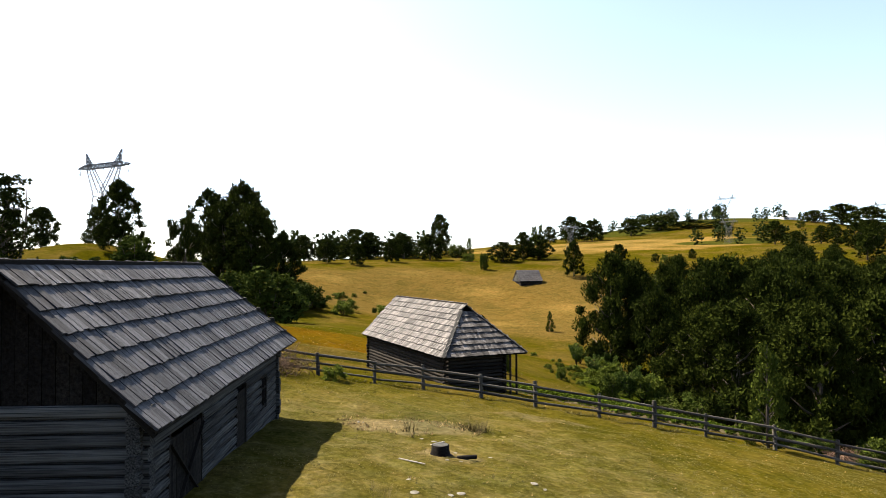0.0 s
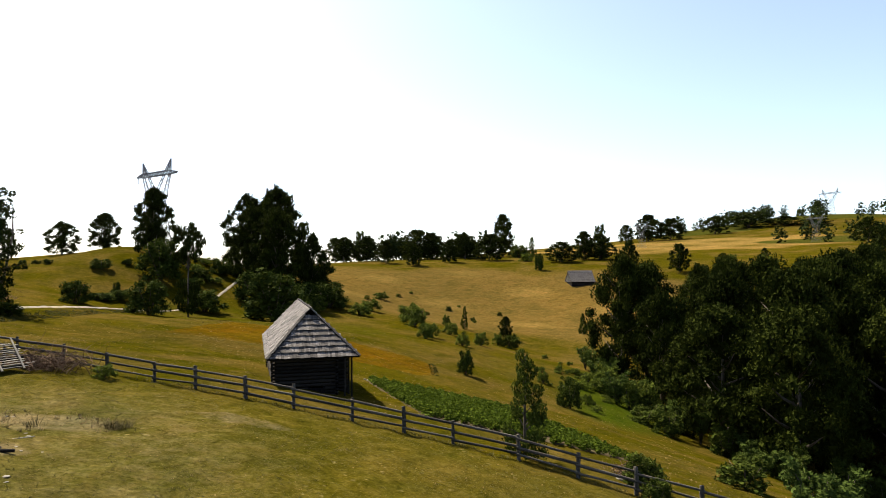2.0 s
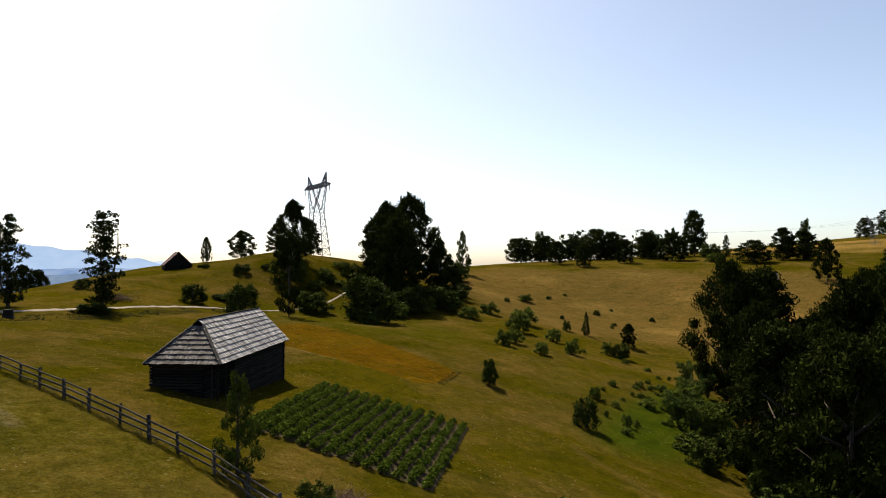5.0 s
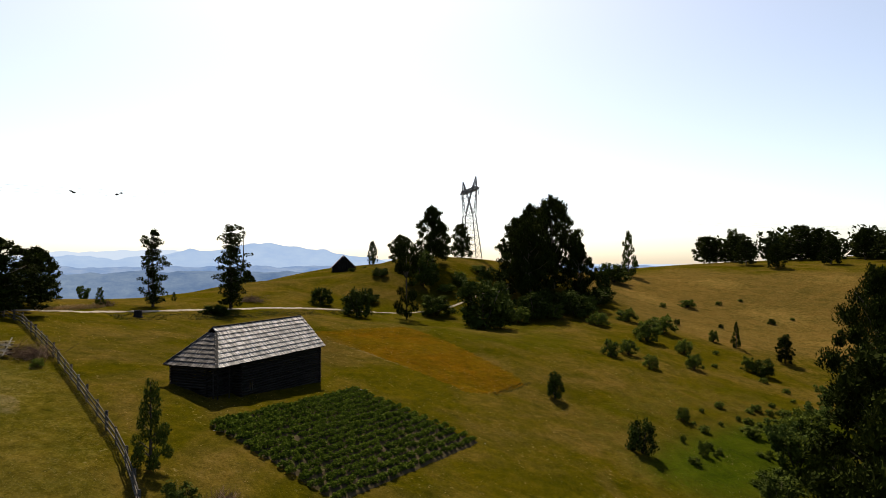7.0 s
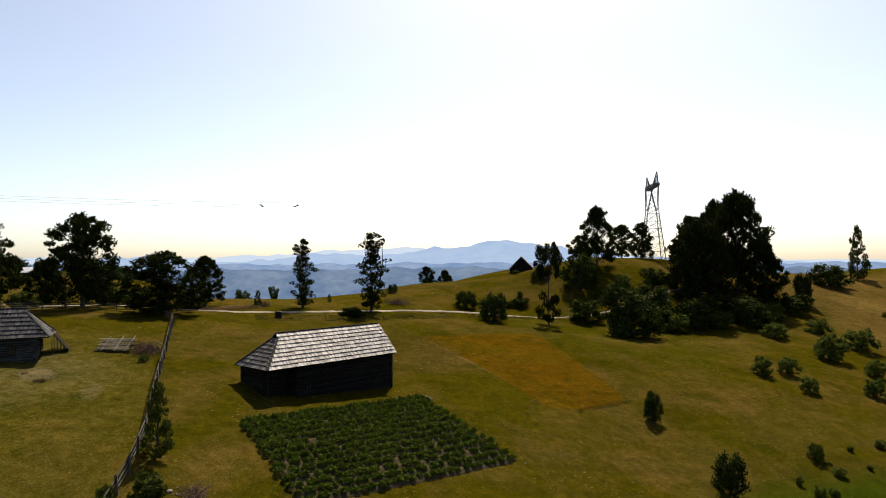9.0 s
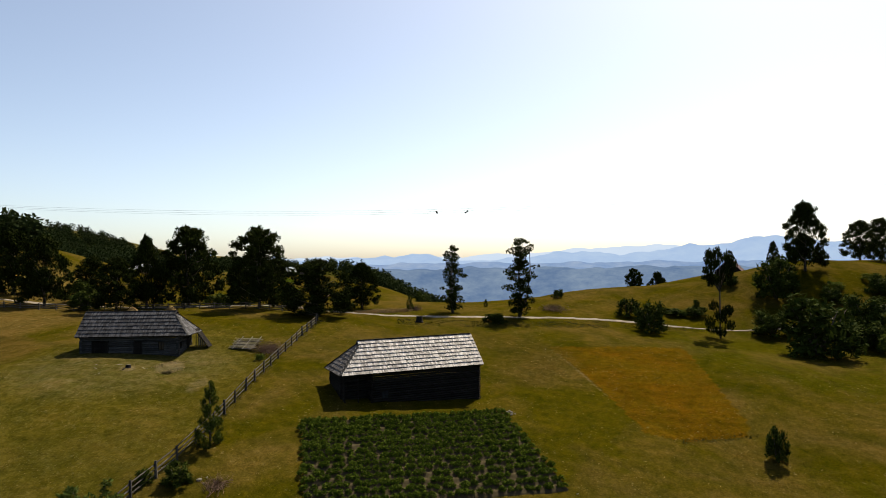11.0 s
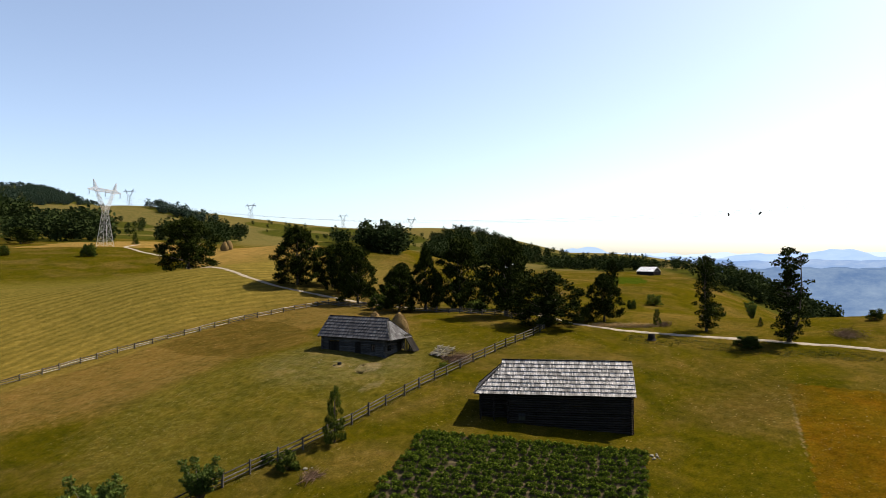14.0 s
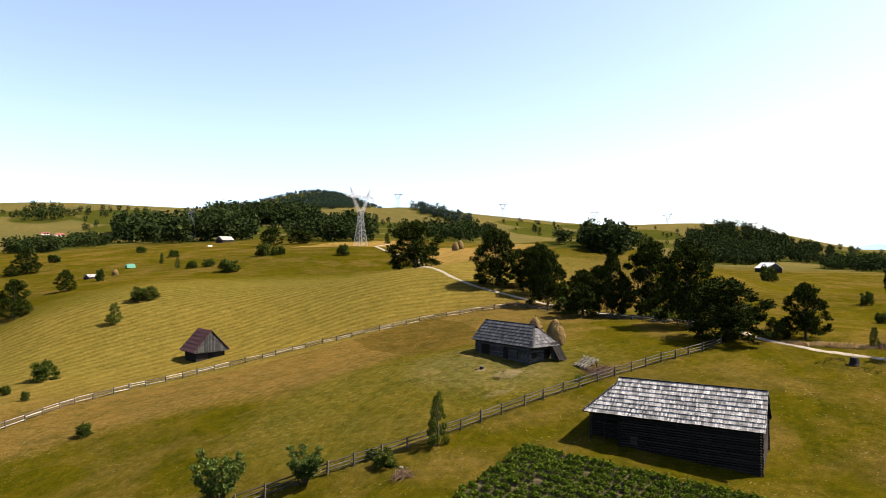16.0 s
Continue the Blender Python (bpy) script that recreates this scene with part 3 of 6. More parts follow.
def leaf_quads(centres, size, flat=0.35, out=None):
    """Small folded leaf sprays at the given places, turned at random or facing outwards from their bough."""
    n = len(centres)
    a = rng.normal(size=(n, 3))
    a[:, 2] *= flat
    if out is not None:
        face = out + np.array([0, 0, 0.45]) + 0.5 * rng.normal(size=(n, 3))
        face /= np.linalg.norm(face, axis=1)[:, None]
        spiky = rng.random(n) < 0.45
        a = np.where(spiky[:, None], out + np.array([0, 0, 0.7]) + 0.35 * rng.normal(size=(n, 3)), a)
        face = np.where(spiky[:, None], rng.normal(size=(n, 3)), face)
        face /= np.linalg.norm(face, axis=1)[:, None]
        a -= np.where(spiky, 0.0, (a * face).sum(1))[:, None] * face
    a /= np.linalg.norm(a, axis=1)[:, None]
    b = rng.normal(size=(n, 3)) if out is None else np.cross(face, a) + 1e-6
    b -= (b * a).sum(1)[:, None] * a
    b /= np.linalg.norm(b, axis=1)[:, None]
    s = size * rng.uniform(0.6, 1.35, n)[:, None]
    c = np.cross(a, b) * s * 0.22
    wide = s * 0.62
    if out is not None:
        wide, s = np.where(spiky[:, None], s * 0.42, wide), np.where(spiky[:, None], s * 1.45, s)
    v = np.stack([centres - a * s, centres + b * wide + c, centres + a * s, centres - b * wide + c], 1).reshape(-1, 3)
    i = np.arange(n) * 4
    return v, np.stack([i, i + 1, i + 2, i + 3], 1)


def tube(points, radii, sides=6):
    """A tapered, bent limb through the points."""
    verts, faces = [], []
    pts = [Vector(p) for p in points]
    for k, p in enumerate(pts):
        d = (pts[min(k + 1, len(pts) - 1)] - pts[max(k - 1, 0)]).normalized()
        u = d.orthogonal().normalized()
        w = d.cross(u)
        verts += [tuple(p + (u * math.cos(2 * math.pi * q / sides) + w * math.sin(2 * math.pi * q / sides)) * radii[k]) for q in range(sides)]
    for k in range(len(pts) - 1):
        faces += [[k * sides + q, k * sides + (q + 1) % sides, (k + 1) * sides + (q + 1) % sides, (k + 1) * sides + q] for q in range(sides)]
    faces.append([(len(pts) - 1) * sides + q for q in range(sides)])
    faces.append([q for q in range(sides)][::-1])
    return verts, faces


def joined(pieces):
    verts, faces = [], []
    for v, f in pieces:
        o = len(verts)
        verts += [tuple(p) for p in v]
        faces += [[i + o for i in q] for q in f]
    return verts, faces


def lobes_points(lobes, n):
    """Points thrown into the shells of several lobes, by their size."""
    size = np.array([l[3] * l[3] for l in lobes])
    pick = rng.choice(len(lobes), n, p=size / size.sum())
    d = rng.normal(size=(n, 3))
    d /= np.linalg.norm(d, axis=1)[:, None]
    r = rng.uniform(0.1, 1.0, n) ** 0.4
    L = np.array(lobes)[pick]
    return L[:, :3] + d * (r * L[:, 3])[:, None] * L[:, 4:7], d


def proto(kind, seed, leaves, material, big=1.0):
    """Trunk and crown of a plant that is 1 high and 1 wide."""
    global rng
    rng = np.random.default_rng(seed)
    limbs, lobes, size, flat = [], [], 0.019, 0.45
    if kind == "B":                                  # full broadleaf tree
        lean, belly, low, peak = rng.uniform(-0.03, 0.03, 2), rng.uniform(0.30, 0.44), rng.uniform(0.03, 0.09), rng.uniform(0.7, 1.25)
        limbs.append(tube([(0, 0, -0.03), (0.005, 0, 0.12), (lean[0], lean[1], 0.4), (lean[0] * 2, lean[1] * 2, 0.8)], [0.036, 0.026, 0.018, 0.004]))
        for k in range(12):
            a, z = k * 2.4 + rng.uniform(0, 1), 0.14 + 0.05 * k
            reach = 0.38 * (1 - 0.4 * k / 12) * rng.uniform(0.8, 1.15)
            limbs.append(tube([(0, 0, z), (math.cos(a) * reach * 0.5, math.sin(a) * reach * 0.5, z + 0.06), (math.cos(a) * reach, math.sin(a) * reach, z + 0.15)], [0.013, 0.008, 0.002], 5))
        lobes.append((0, 0, belly - 0.04, 0.33 if big > 1 else 0.2, 1.0, 1.0, 1.0))
        lobes.append((0, 0, 0.72, 0.19, 1.0, 1.0, 1.0))
        count = 64 if big > 1 else 40
        for k in range(count):
            a = k * 2.4 + rng.uniform(-0.5, 0.5)
            z = low + (0.95 - low) * ((k + 0.5) / count) ** 0.9
            q = (z - belly) / (0.99 - belly) if z > belly else (belly - z) / (belly + 0.12)
            out = 0.44 * max(0.02, 1 - q * q) ** (peak if z > belly else 0.3) * rng.uniform(0.62, 1.1)
            lobes.append((math.cos(a) * out, math.sin(a) * out, z, rng.uniform(0.055, 0.115) * (1.0 if big > 1 else 1.3), 1.25, 1.25, 0.6))
        for k in range(3):
            lobes.append((rng.uniform(-0.08, 0.08), rng.uniform(-0.08, 0.08), 0.90 + 0.03 * k, 0.055, 1.0, 1.0, 1.0))
        size = 0.0165
    elif kind == "S":                                # tall sparse tree with layered sprays
        limbs.append(tube([(0, 0, -0.03), (0.03, 0, 0.2), (-0.02, 0.02, 0.55), (0.04, 0, 0.98)], [0.035, 0.024, 0.014, 0.003]))
        limbs.append(tube([(0, 0, 0.03), (0.12, 0.06, 0.25), (0.2, 0.04, 0.6), (0.2, 0.03, 0.95)], [0.022, 0.016, 0.010, 0.002]))
        for k in range(58):
            a = k * 2.4 + rng.uniform(-0.8, 0.8)
            z = 0.05 + 0.92 * (k + rng.uniform(0, 1)) / 58
            out = rng.uniform(0.04, 0.30) * (1.0 - 0.45 * abs(z - 0.45) / 0.5)
            cx, cy = 0.05 + math.cos(a) * out, math.sin(a) * out
            limbs.append(tube([(0.02, 0, z - 0.04), (cx * 0.6, cy * 0.6, z - 0.01), (cx * 1.15, cy * 1.15, z + 0.015)], [0.008, 0.005, 0.001], 4))
            lobes.append((cx, cy, z, rng.uniform(0.045, 0.10), 1.3, 1.3, 0.42))
            if k % 2:
                lobes.append((0.03 + 0.05 * rng.normal(), 0.05 * rng.normal(), z, 0.06, 1.2, 1.2, 0.6))
        size, flat = 0.016, 0.5
    elif kind == "C":                                # narrow young tree
        limbs.append(tube([(0, 0, -0.03), (0, 0.01, 0.5), (0.01, 0, 0.98)], [0.035, 0.02, 0.003], 5))
        for k in range(26):
            z = 0.05 + 0.91 * (k + rng.uniform(0, 1)) / 26
            a, out = k * 2.4 + rng.uniform(-0.5, 0.5), (0.36 * (1 - z) ** 0.62 * min(1, 0.45 + 2.2 * z) + 0.02) * rng.uniform(0.5, 1.15)
            tip = (math.cos(a) * out, math.sin(a) * out, z)
            limbs.append(tube([(0, 0, max(0.02, z - 0.10)), (tip[0] * 0.6, tip[1] * 0.6, z - 0.03), tip], [0.010, 0.006, 0.002], 4))
            lobes.append((*tip, rng.uniform(0.05, 0.085) + 0.05 * (1 - z), 1.15, 1.15, 0.8))
        size = 0.026
    elif kind == "P":                                # bare stem with a small high crown
        limbs.append(tube([(0, 0, -0.03), (0.03, 0, 0.3), (-0.02, 0, 0.62), (0.0, 0, 0.97)], [0.028, 0.022, 0.018, 0.004]))
        for k in range(26):
            a, z = k * 2.4 + rng.uniform(-0.4, 0.4), 0.60 + 0.36 * k / 26
            q = (z - 0.78) / 0.22
            out = 0.42 * math.sqrt(max(0.04, 1 - q * q)) * rng.uniform(0.7, 1.05)
            lobes.append((math.cos(a) * out, math.sin(a) * out, z, rng.uniform(0.10, 0.16), 1.0, 1.0, 0.4))
            if k % 3 == 0:
                limbs.append(tube([(0, 0, 0.52), (math.cos(a) * out * 0.5, math.sin(a) * out * 0.5, z - 0.06), (math.cos(a) * out, math.sin(a) * out, z)], [0.014, 0.009, 0.003], 4))
        for k in range(9):
            lobes.append((rng.uniform(-0.32, 0.32), rng.uniform(-0.32, 0.32), 0.08 + 0.035 * k, 0.15, 1.2, 1.2, 0.35))
        size = 0.024
    elif kind == "Y":                                # airy shrub with several stems
        for k in range(11):
            a, out = k * 2.4, rng.uniform(0.18, 0.42)
            top = rng.uniform(0.6, 1.0)
            tip = (math.cos(a) * out, math.sin(a) * out, top)
            limbs.append(tube([(0, 0, -0.03), (tip[0] * 0.4, tip[1] * 0.4, top * 0.5), tip], [0.016, 0.010, 0.002], 5))
            for q in (0.45, 0.65, 0.85, 1.0):
                lobes.append((tip[0] * q * 1.05, tip[1] * q * 1.05, top * q, 0.09, 1, 1, 0.9))
        size, flat = 0.03, 0.6
    else:                                            # U: bush down to the ground
        for k in range(6):
            a = k * 1.05
            limbs.append(tube([(0, 0, -0.05), (math.cos(a) * 0.15, math.sin(a) * 0.15, 0.35), (math.cos(a) * 0.3, math.sin(a) * 0.3, 0.7)], [0.02, 0.014, 0.003], 4))
        lobes.append((0, 0, 0.40, 0.32, 1, 1, 1.25))
        for k in range(16):
            a = k * 2.4 + rng.uniform(-0.4, 0.4)
            z = 0.04 + 0.78 * k / 16
            out = 0.36 * math.sqrt(max(0.05, 1 - (z / 0.95) ** 2)) * rng.uniform(0.8, 1.2)
            lobes.append((math.cos(a) * out, math.sin(a) * out, z, rng.uniform(0.12, 0.2), 1, 1, 0.95))
        size, flat = 0.04, 0.6
    pts, out = lobes_points(lobes, leaves)
    pts, out = pts[pts[:, 2] > 0.01], out[pts[:, 2] > 0.01]
    if leaves < 1000:
        size *= 1.7
    v, f = leaf_quads(pts, size * big, flat, None if kind == "S" else out)
    if kind in "BU" and leaves > 1000:               # larger leaf sprays added inside the crown to block light
        inner, face = lobes_points([(x, y, z, s * 0.5, p, q, t) for x, y, z, s, p, q, t in lobes], 820)
        v2, f2 = leaf_quads(inner[inner[:, 2] > 0.06], 0.046, 0.8)
        v, f = np.vstack([v, v2]), np.vstack([f, f2 + len(v)])
    tv, tf = joined(limbs)
    return mesh(kind + "_stem", tv, tf, BARK, True), mesh(kind + "_leaves", v, f, material)


PROTO = {
    "B": [proto("B", 11 + k, 7600, LEAF, 1.08) for k in range(6)],
    "S": [proto("S", 31 + k, 5200, LEAF) for k in range(2)],
    "C": [proto("C", 41 + k, 2600, LEAF_BUSH) for k in range(3)],
    "G": [proto("C", 45 + k, 3200, LEAF_SAPLING, 0.85) for k in range(2)],
    "P": [proto("P", 51 + k, 4200, LEAF) for k in range(2)],
    "Y": [proto("Y", 61 + k, 3000, LEAF_LIGHT) for k in range(3)],
    "U": [proto("U", 71 + k, 1400, LEAF_BUSH) for k in range(5)],
    "wood B": [proto("B", 101 + k, 11000, LEAF, 0.82) for k in range(5)],
    "L": [proto("U", 111 + k, 1001, LEAF_SHRUB) for k in range(3)],
    "far B": [proto("B", 81 + k, 1900, LEAF, 1.9) for k in range(4)],
    "far U": [proto("U", 91 + k, 850, LEAF_BUSH) for k in range(3)],
}
PLANT_WORDS = {
    "B": ("broadleaf_tree", "dark green broadleaf tree with a dense uneven crown", "tree"),
    "S": ("sparse_tree", "tall thin broadleaf tree with sparse layered foliage", "tree"),
    "C": ("young_tree", "narrow young green tree standing in the meadow", "tree"),
    "G": ("young_tree", "young leafy green tree with a narrow crown", "tree"),
    "P": ("pollard_tree", "slender tree with bare stem and small tufted crown", "tree"),
    "Y": ("leafy_shrub", "light green airy shrub with several thin stems", "shrub"),
    "L": ("shrub", "low light green shrub growing on the meadow slope", "shrub"),
    "U": ("bush", "rounded dark green bush growing in the meadow", "bush"),
}
dice = random.Random(5)


def grow(kind, x, y, h, w, wood=False):
    """One plant of that height and width on the ground at x, y."""
    far = math.hypot(x - 20, y - 45) > 190
    stems = PROTO["wood B"] if wood else PROTO[("far " + kind) if far and ("far " + kind) in PROTO else kind]
    stem, leaves = dice.choice(stems)
    name, label, category = PLANT_WORDS[kind]
    m = pose(x, y, gz(x, y) - 0.03, 0, 0, dice.uniform(0, 360)) @ Matrix.Diagonal((w * 1.08, w * 1.08, h, 1))
    ob = thing(name, label, category, m, name + "s on the hills")
    part("trunk" if kind in "BSCPG" else "stem", stem, ob)
    part("crown" if kind in "BSCPG" else "foliage", leaves, ob)
    return ob


grow("B", -50.1, 163.4, 25.5, 15.5)
grow("B", -59.3, 165.5, 21.2, 12.5)
grow("B", -39.2, 160.4, 16, 9.3)
grow("U", -31.0, 116.5, 10.8, 12.0)
grow("B", -66.4, 134.0, 15.2, 8.8)
grow("U", -58.2, 123.4, 9.5, 8.6)
grow("B", -86.5, 163.8, 11, 7.1)
grow("U", -41.1, 92.7, 6.2, 5.7)
grow("U", -52.9, 91.9, 4.1, 4.5)
grow("U", -56.1, 106.4, 3.5, 1.6)
grow("P", -41.6, 105.0, 16.2, 5.4)
grow("U", -44.3, 115.6, 5.0, 7.5)
grow("U", -55.4, 106.0, 2.2, 4.6)
grow("L", -55.6, 102.6, 1.5, 3.6)
grow("L", -53.5, 127.0, 2.2, 4.2)
grow("U", -54.0, 132.5, 3.0, 4.4)
grow("L", -52.2, 134.4, 1.6, 3.6)
grow("L", -57.2, 134.8, 2.2, 4.0)
grow("U", -54.0, 147.5, 3.6, 4.6)
grow("L", -60.2, 144.4, 2.0, 4.4)
grow("U", -69.7, 81.1, 2.2, 2.7)
grow("C", -48.1, 49.6, 3, 1.9)
grow("C", -58.3, 64.5, 1.6, 1.1)
grow("U", -59.6, 207.6, 7.2, 10.6)
grow("C", -68.8, 231.4, 16.5, 7.7)
grow("U", -42.5, 176.3, 9.2, 4.8)
grow("U", -37.1, 150.4, 4.4, 11.9)
grow("L", -32.7, 154.9, 4.1, 5.5)
grow("L", -31.9, 128.6, 3.8, 5.0)
grow("L", -22.1, 143.8, 3.2, 4.8)
grow("L", -33.6, 192.4, 1.6, 1.9)
grow("L", -33.9, 209.1, 1.4, 2.0)
grow("L", -29.8, 218.9, 1.3, 2.1)
grow("U", -42.4, 64.8, 1.6, 3.9)
grow("U", -40.5, 65.6, 1.8, 2.9)
grow("U", -44.3, 37.6, 3.5, 3.6)
grow("U", -128.3, 13.9, 4, 3.2)
grow("U", -103.1, 27.6, 2.9, 2.7)
grow("U", -36.9, 34.3, 2.1, 3.7)
grow("B", -247.6, -27.9, 16.6, 6.4)
grow("U", -228.3, -69.9, 8.2, 7.1)
grow("B", 48.5, -250.1, 11, 11.8)
grow("B", 53.9, -133.9, 11.5, 9.2)
grow("U", 35.8, -292.3, 4.6, 6.3)
grow("B", 39.2, -162.3, 7.5, 6.0)
grow("U", 26.7, -184.2, 5.3, 3.2)
grow("U", 22.4, -113.3, 4.6, 7.9)
grow("G", 32.4, -94.6, 5.7, 5.4)
grow("U", -7, -307.7, 4.1, 5.7)
grow("U", -14.8, -259.4, 4, 5.2)
grow("G", -3.7, -230.7, 5.2, 2.8)
grow("G", -5, -202.9, 5.6, 3.0)
grow("U", -9.6, -196.8, 3.6, 4.6)
grow("U", -16.4, -197, 3.9, 5.1)
grow("U", -18.1, -171.7, 5.9, 8.1)
grow("U", -47.5, -217.7, 6.8, 7.1)
grow("U", -54.2, -216.8, 5, 7.2)
grow("B", -71.5, -277.4, 10.8, 13.2)
grow("B", -91.6, -284.9, 8.6, 16.1)
grow("U", -77.1, -191.5, 5.9, 6.2)
grow("U", 49.5, -55.8, 4.5, 5.1)
grow("C", -135.5, -254.6, 6.8, 4.8)
grow("U", 52.9, -37.1, 1.9, 1.5)
grow("U", 46.8, -5.8, 2.1, 2.1)
grow("U", 55.8, -45.9, 2, 2.0)
grow("B", 54.4, -245.4, 4.9, 5.5)
grow("G", 17.5, 35.5, 5.7, 3.1)
grow("U", 23.5, 35.1, 2.1, 2.2)
grow("Y", 30.9, 32.2, 3.7, 4.2)
grow("Y", 38.3, 28.9, 5.2, 5.2)
grow("U", -56.2, 101.6, 1.4, 4.4)
grow("U", -67.6, 118.1, 2.3, 4.4)
grow("U", -83.9, 120.4, 1, 2.0)
grow("U", -55.1, 142.7, 4.3, 5.0)
grow("U", -37.5, 166.5, 4.4, 9.5)
grow("L", -31.3, 138.8, 3.9, 5.9)
grow("L", -23.1, 156.4, 3.2, 5.1)
grow("L", -13.1, 154.8, 4.4, 6.0)
grow("L", -9.2, 220.5, 0.9, 1.5)
grow("L", -27.3, 228.5, 1, 1.6)
grow("L", -0.6, 188.5, 1.1, 1.3)
grow("B", -37.3, 283.7, 9.5, 7.8)
grow("B", -51.8, 291.7, 10.6, 8.7)
grow("B", -23.8, 301.7, 10.7, 8.2)
grow("B", -67.6, 317.7, 12.1, 12.8)
grow("B", -80.1, 318.8, 12.8, 13.0)
grow("B", -44, 329.4, 15.6, 19.4)
grow("B", -37.1, 330.9, 14, 12.9)
grow("B", -21.1, 338.9, 13, 14.7)
grow("B", -6.3, 316.8, 12.9, 14.4)
grow("B", -1.5, 351.5, 23.2, 13.2)
grow("U", 7.2, 338.1, 7.6, 9.6)
grow("L", 11.9, 308.7, 4.4, 6.7)
grow("C", 13.8, 342.6, 10.1, 5.7)
grow("U", 17.5, 279.7, 8.1, 3.7)
grow("B", 27.8, 303, 9.5, 13.9)
grow("B", 38.5, 313, 13.6, 10.2)
grow("C", 46.8, 312.7, 16.5, 6.0)
grow("B", 45.6, 312.8, 12, 14.0)
grow("B", 52.5, 262.2, 14.6, 7.8)
grow("B", 78.8, 480.8, 12.6, 11.1)
grow("B", 92.2, 469.2, 18.7, 20.5)
grow("B", 106.7, 467.1, 15.2, 18.6)
grow("B", 72.8, 269.9, 11.4, 8.0)
grow("L", 97, 285.4, 4.5, 3.9)
grow("C", -75.5, 333.1, 16.3, 11.7)
grow("B", -87.9, 329.5, 13.4, 9.7)
grow("C", -82.5, 331.2, 11.6, 8.8)
grow("C", 45.9, 328.3, 15.7, 6.7)
grow("B", 145.1, 503, 13.2, 19.0)
grow("B", 177.8, 535.3, 12.6, 30.4)
grow("B", 201.2, 527.6, 7.5, 24.8)
grow("B", 219.8, 520.6, 5.2, 24.4)
grow("B", 93.6, 287.8, 4.1, 3.8)
grow("B", 112.3, 294.3, 4.5, 3.9)
grow("U", 255.3, 646.3, 7.9, 4.3)
grow("C", 272.2, 496.7, 12.6, 8.2)
grow("B", -19.6, 329.4, 12.4, 9.5)
grow("L", -32.5, 204.2, 2.6, 5.3)
grow("B", 334.1, 545.9, 18, 31.8)
grow("B", 328.8, 501.9, 18.2, 34.0)
grow("B", 316.3, 556.4, 10.5, 21.6)
grow("U", 68.6, 100.5, 8.2, 9.1)
grow("U", 23.8, 32.6, 1.4, 1.4)
grow("U", 32.1, 47.9, 2.4, 3.6)
grow("U", 23, 35.4, 0.5, 0.9)
grow("U", -78.6, 117.2, 1.2, 2.0)
grow("U", -66, 123.9, 1.3, 2.3)
grow("U", -102.8, 138.3, 1.3, 1.9)
grow("B", -106, 155, 8.9, 8)
grow("B", -104.8, 170.4, 11.2, 9)
grow("B", -121.6, 155, 8.4, 3.4)
grow("B", -42.1, 144.6, 20.6, 12.5)
grow("B", -50.5, 149.5, 18.5, 12)
grow("U", -33, 135, 7, 9)
grow("U", -41, 131, 8, 9)
grow("U", -30, 146, 6, 8)
grow("U", -36, 127, 5, 7)
grow("B", -69.7, -113.2, 19, 19.5)
grow("B", -52.5, -43, 15.5, 13)
grow("B", -60, -38, 11, 9)
grow("B", -56, -30, 13.5, 9.5)
grow("B", -49, -19.5, 13.5, 9)
grow("B", -44, -3.5, 10, 8.5)
grow("B", -49.5, -0.5, 14, 7)
grow("B", -53.5, 6, 16, 12)
grow("B", -43.2, 22.8, 14.8, 11)
grow("B", -36.2, 34.6, 9.6, 11.5)
grow("B", -46.4, 40.8, 8.7, 6.4)
grow("S", -48.5, 57.6, 12.8, 7.5)
grow("S", -47.0, 70, 14.8, 10)
grow("B", -66, -20, 9, 8)
grow("B", -60, 15, 8, 7)
grow("U", -46, -10, 4, 6)
grow("U", -47, 14, 3, 5)
grow("U", -50, 27, 3.5, 5)
grow("U", -57, -16, 5, 7)
grow("U", -60, -28, 4, 6)
grow("U", -57, 24, 4, 6)
grow("Y", -92.5, 58.0, 4.4, 3.4)
grow("L", -119.0, 29.0, 3.6, 4.4)
grow("U", -92.0, 50.5, 4.2, 4.0)
grow("B", 156.8, 290.4, 10.2, 9.6)
grow("B", 196.7, 325.1, 9.5, 7.9)
grow("B", 208.1, 318.0, 9.8, 9.0)
grow("B", 182.1, 275.2, 11.0, 9.4)
grow("B", 136.1, 256.1, 11.9, 11.0)
grow("B", 246.3, 412.0, 10.4, 9.3)
grow("B", 292.1, 454.2, 10.5, 7.3)
grow("B", 316.5, 462.0, 10.5, 8.3)
grow("B", 186.6, 296.1, 11.9, 10.0)
grow("B", 259.5, 391.8, 9.2, 8.3)
grow("B", 154.2, 257.3, 9.5, 8.5)
grow("B", 200.6, 346.1, 10.0, 8.9)
grow("B", 237.6, 358.4, 12.7, 11.6)
grow("B", 181.4, 356.5, 13.1, 11.8)
grow("B", 169.0, 259.9, 13.1, 10.9)
grow("B", -178.5, 129.7, 10.0, 7.5)
grow("B", -196.0, 144.5, 14.5, 8.0)


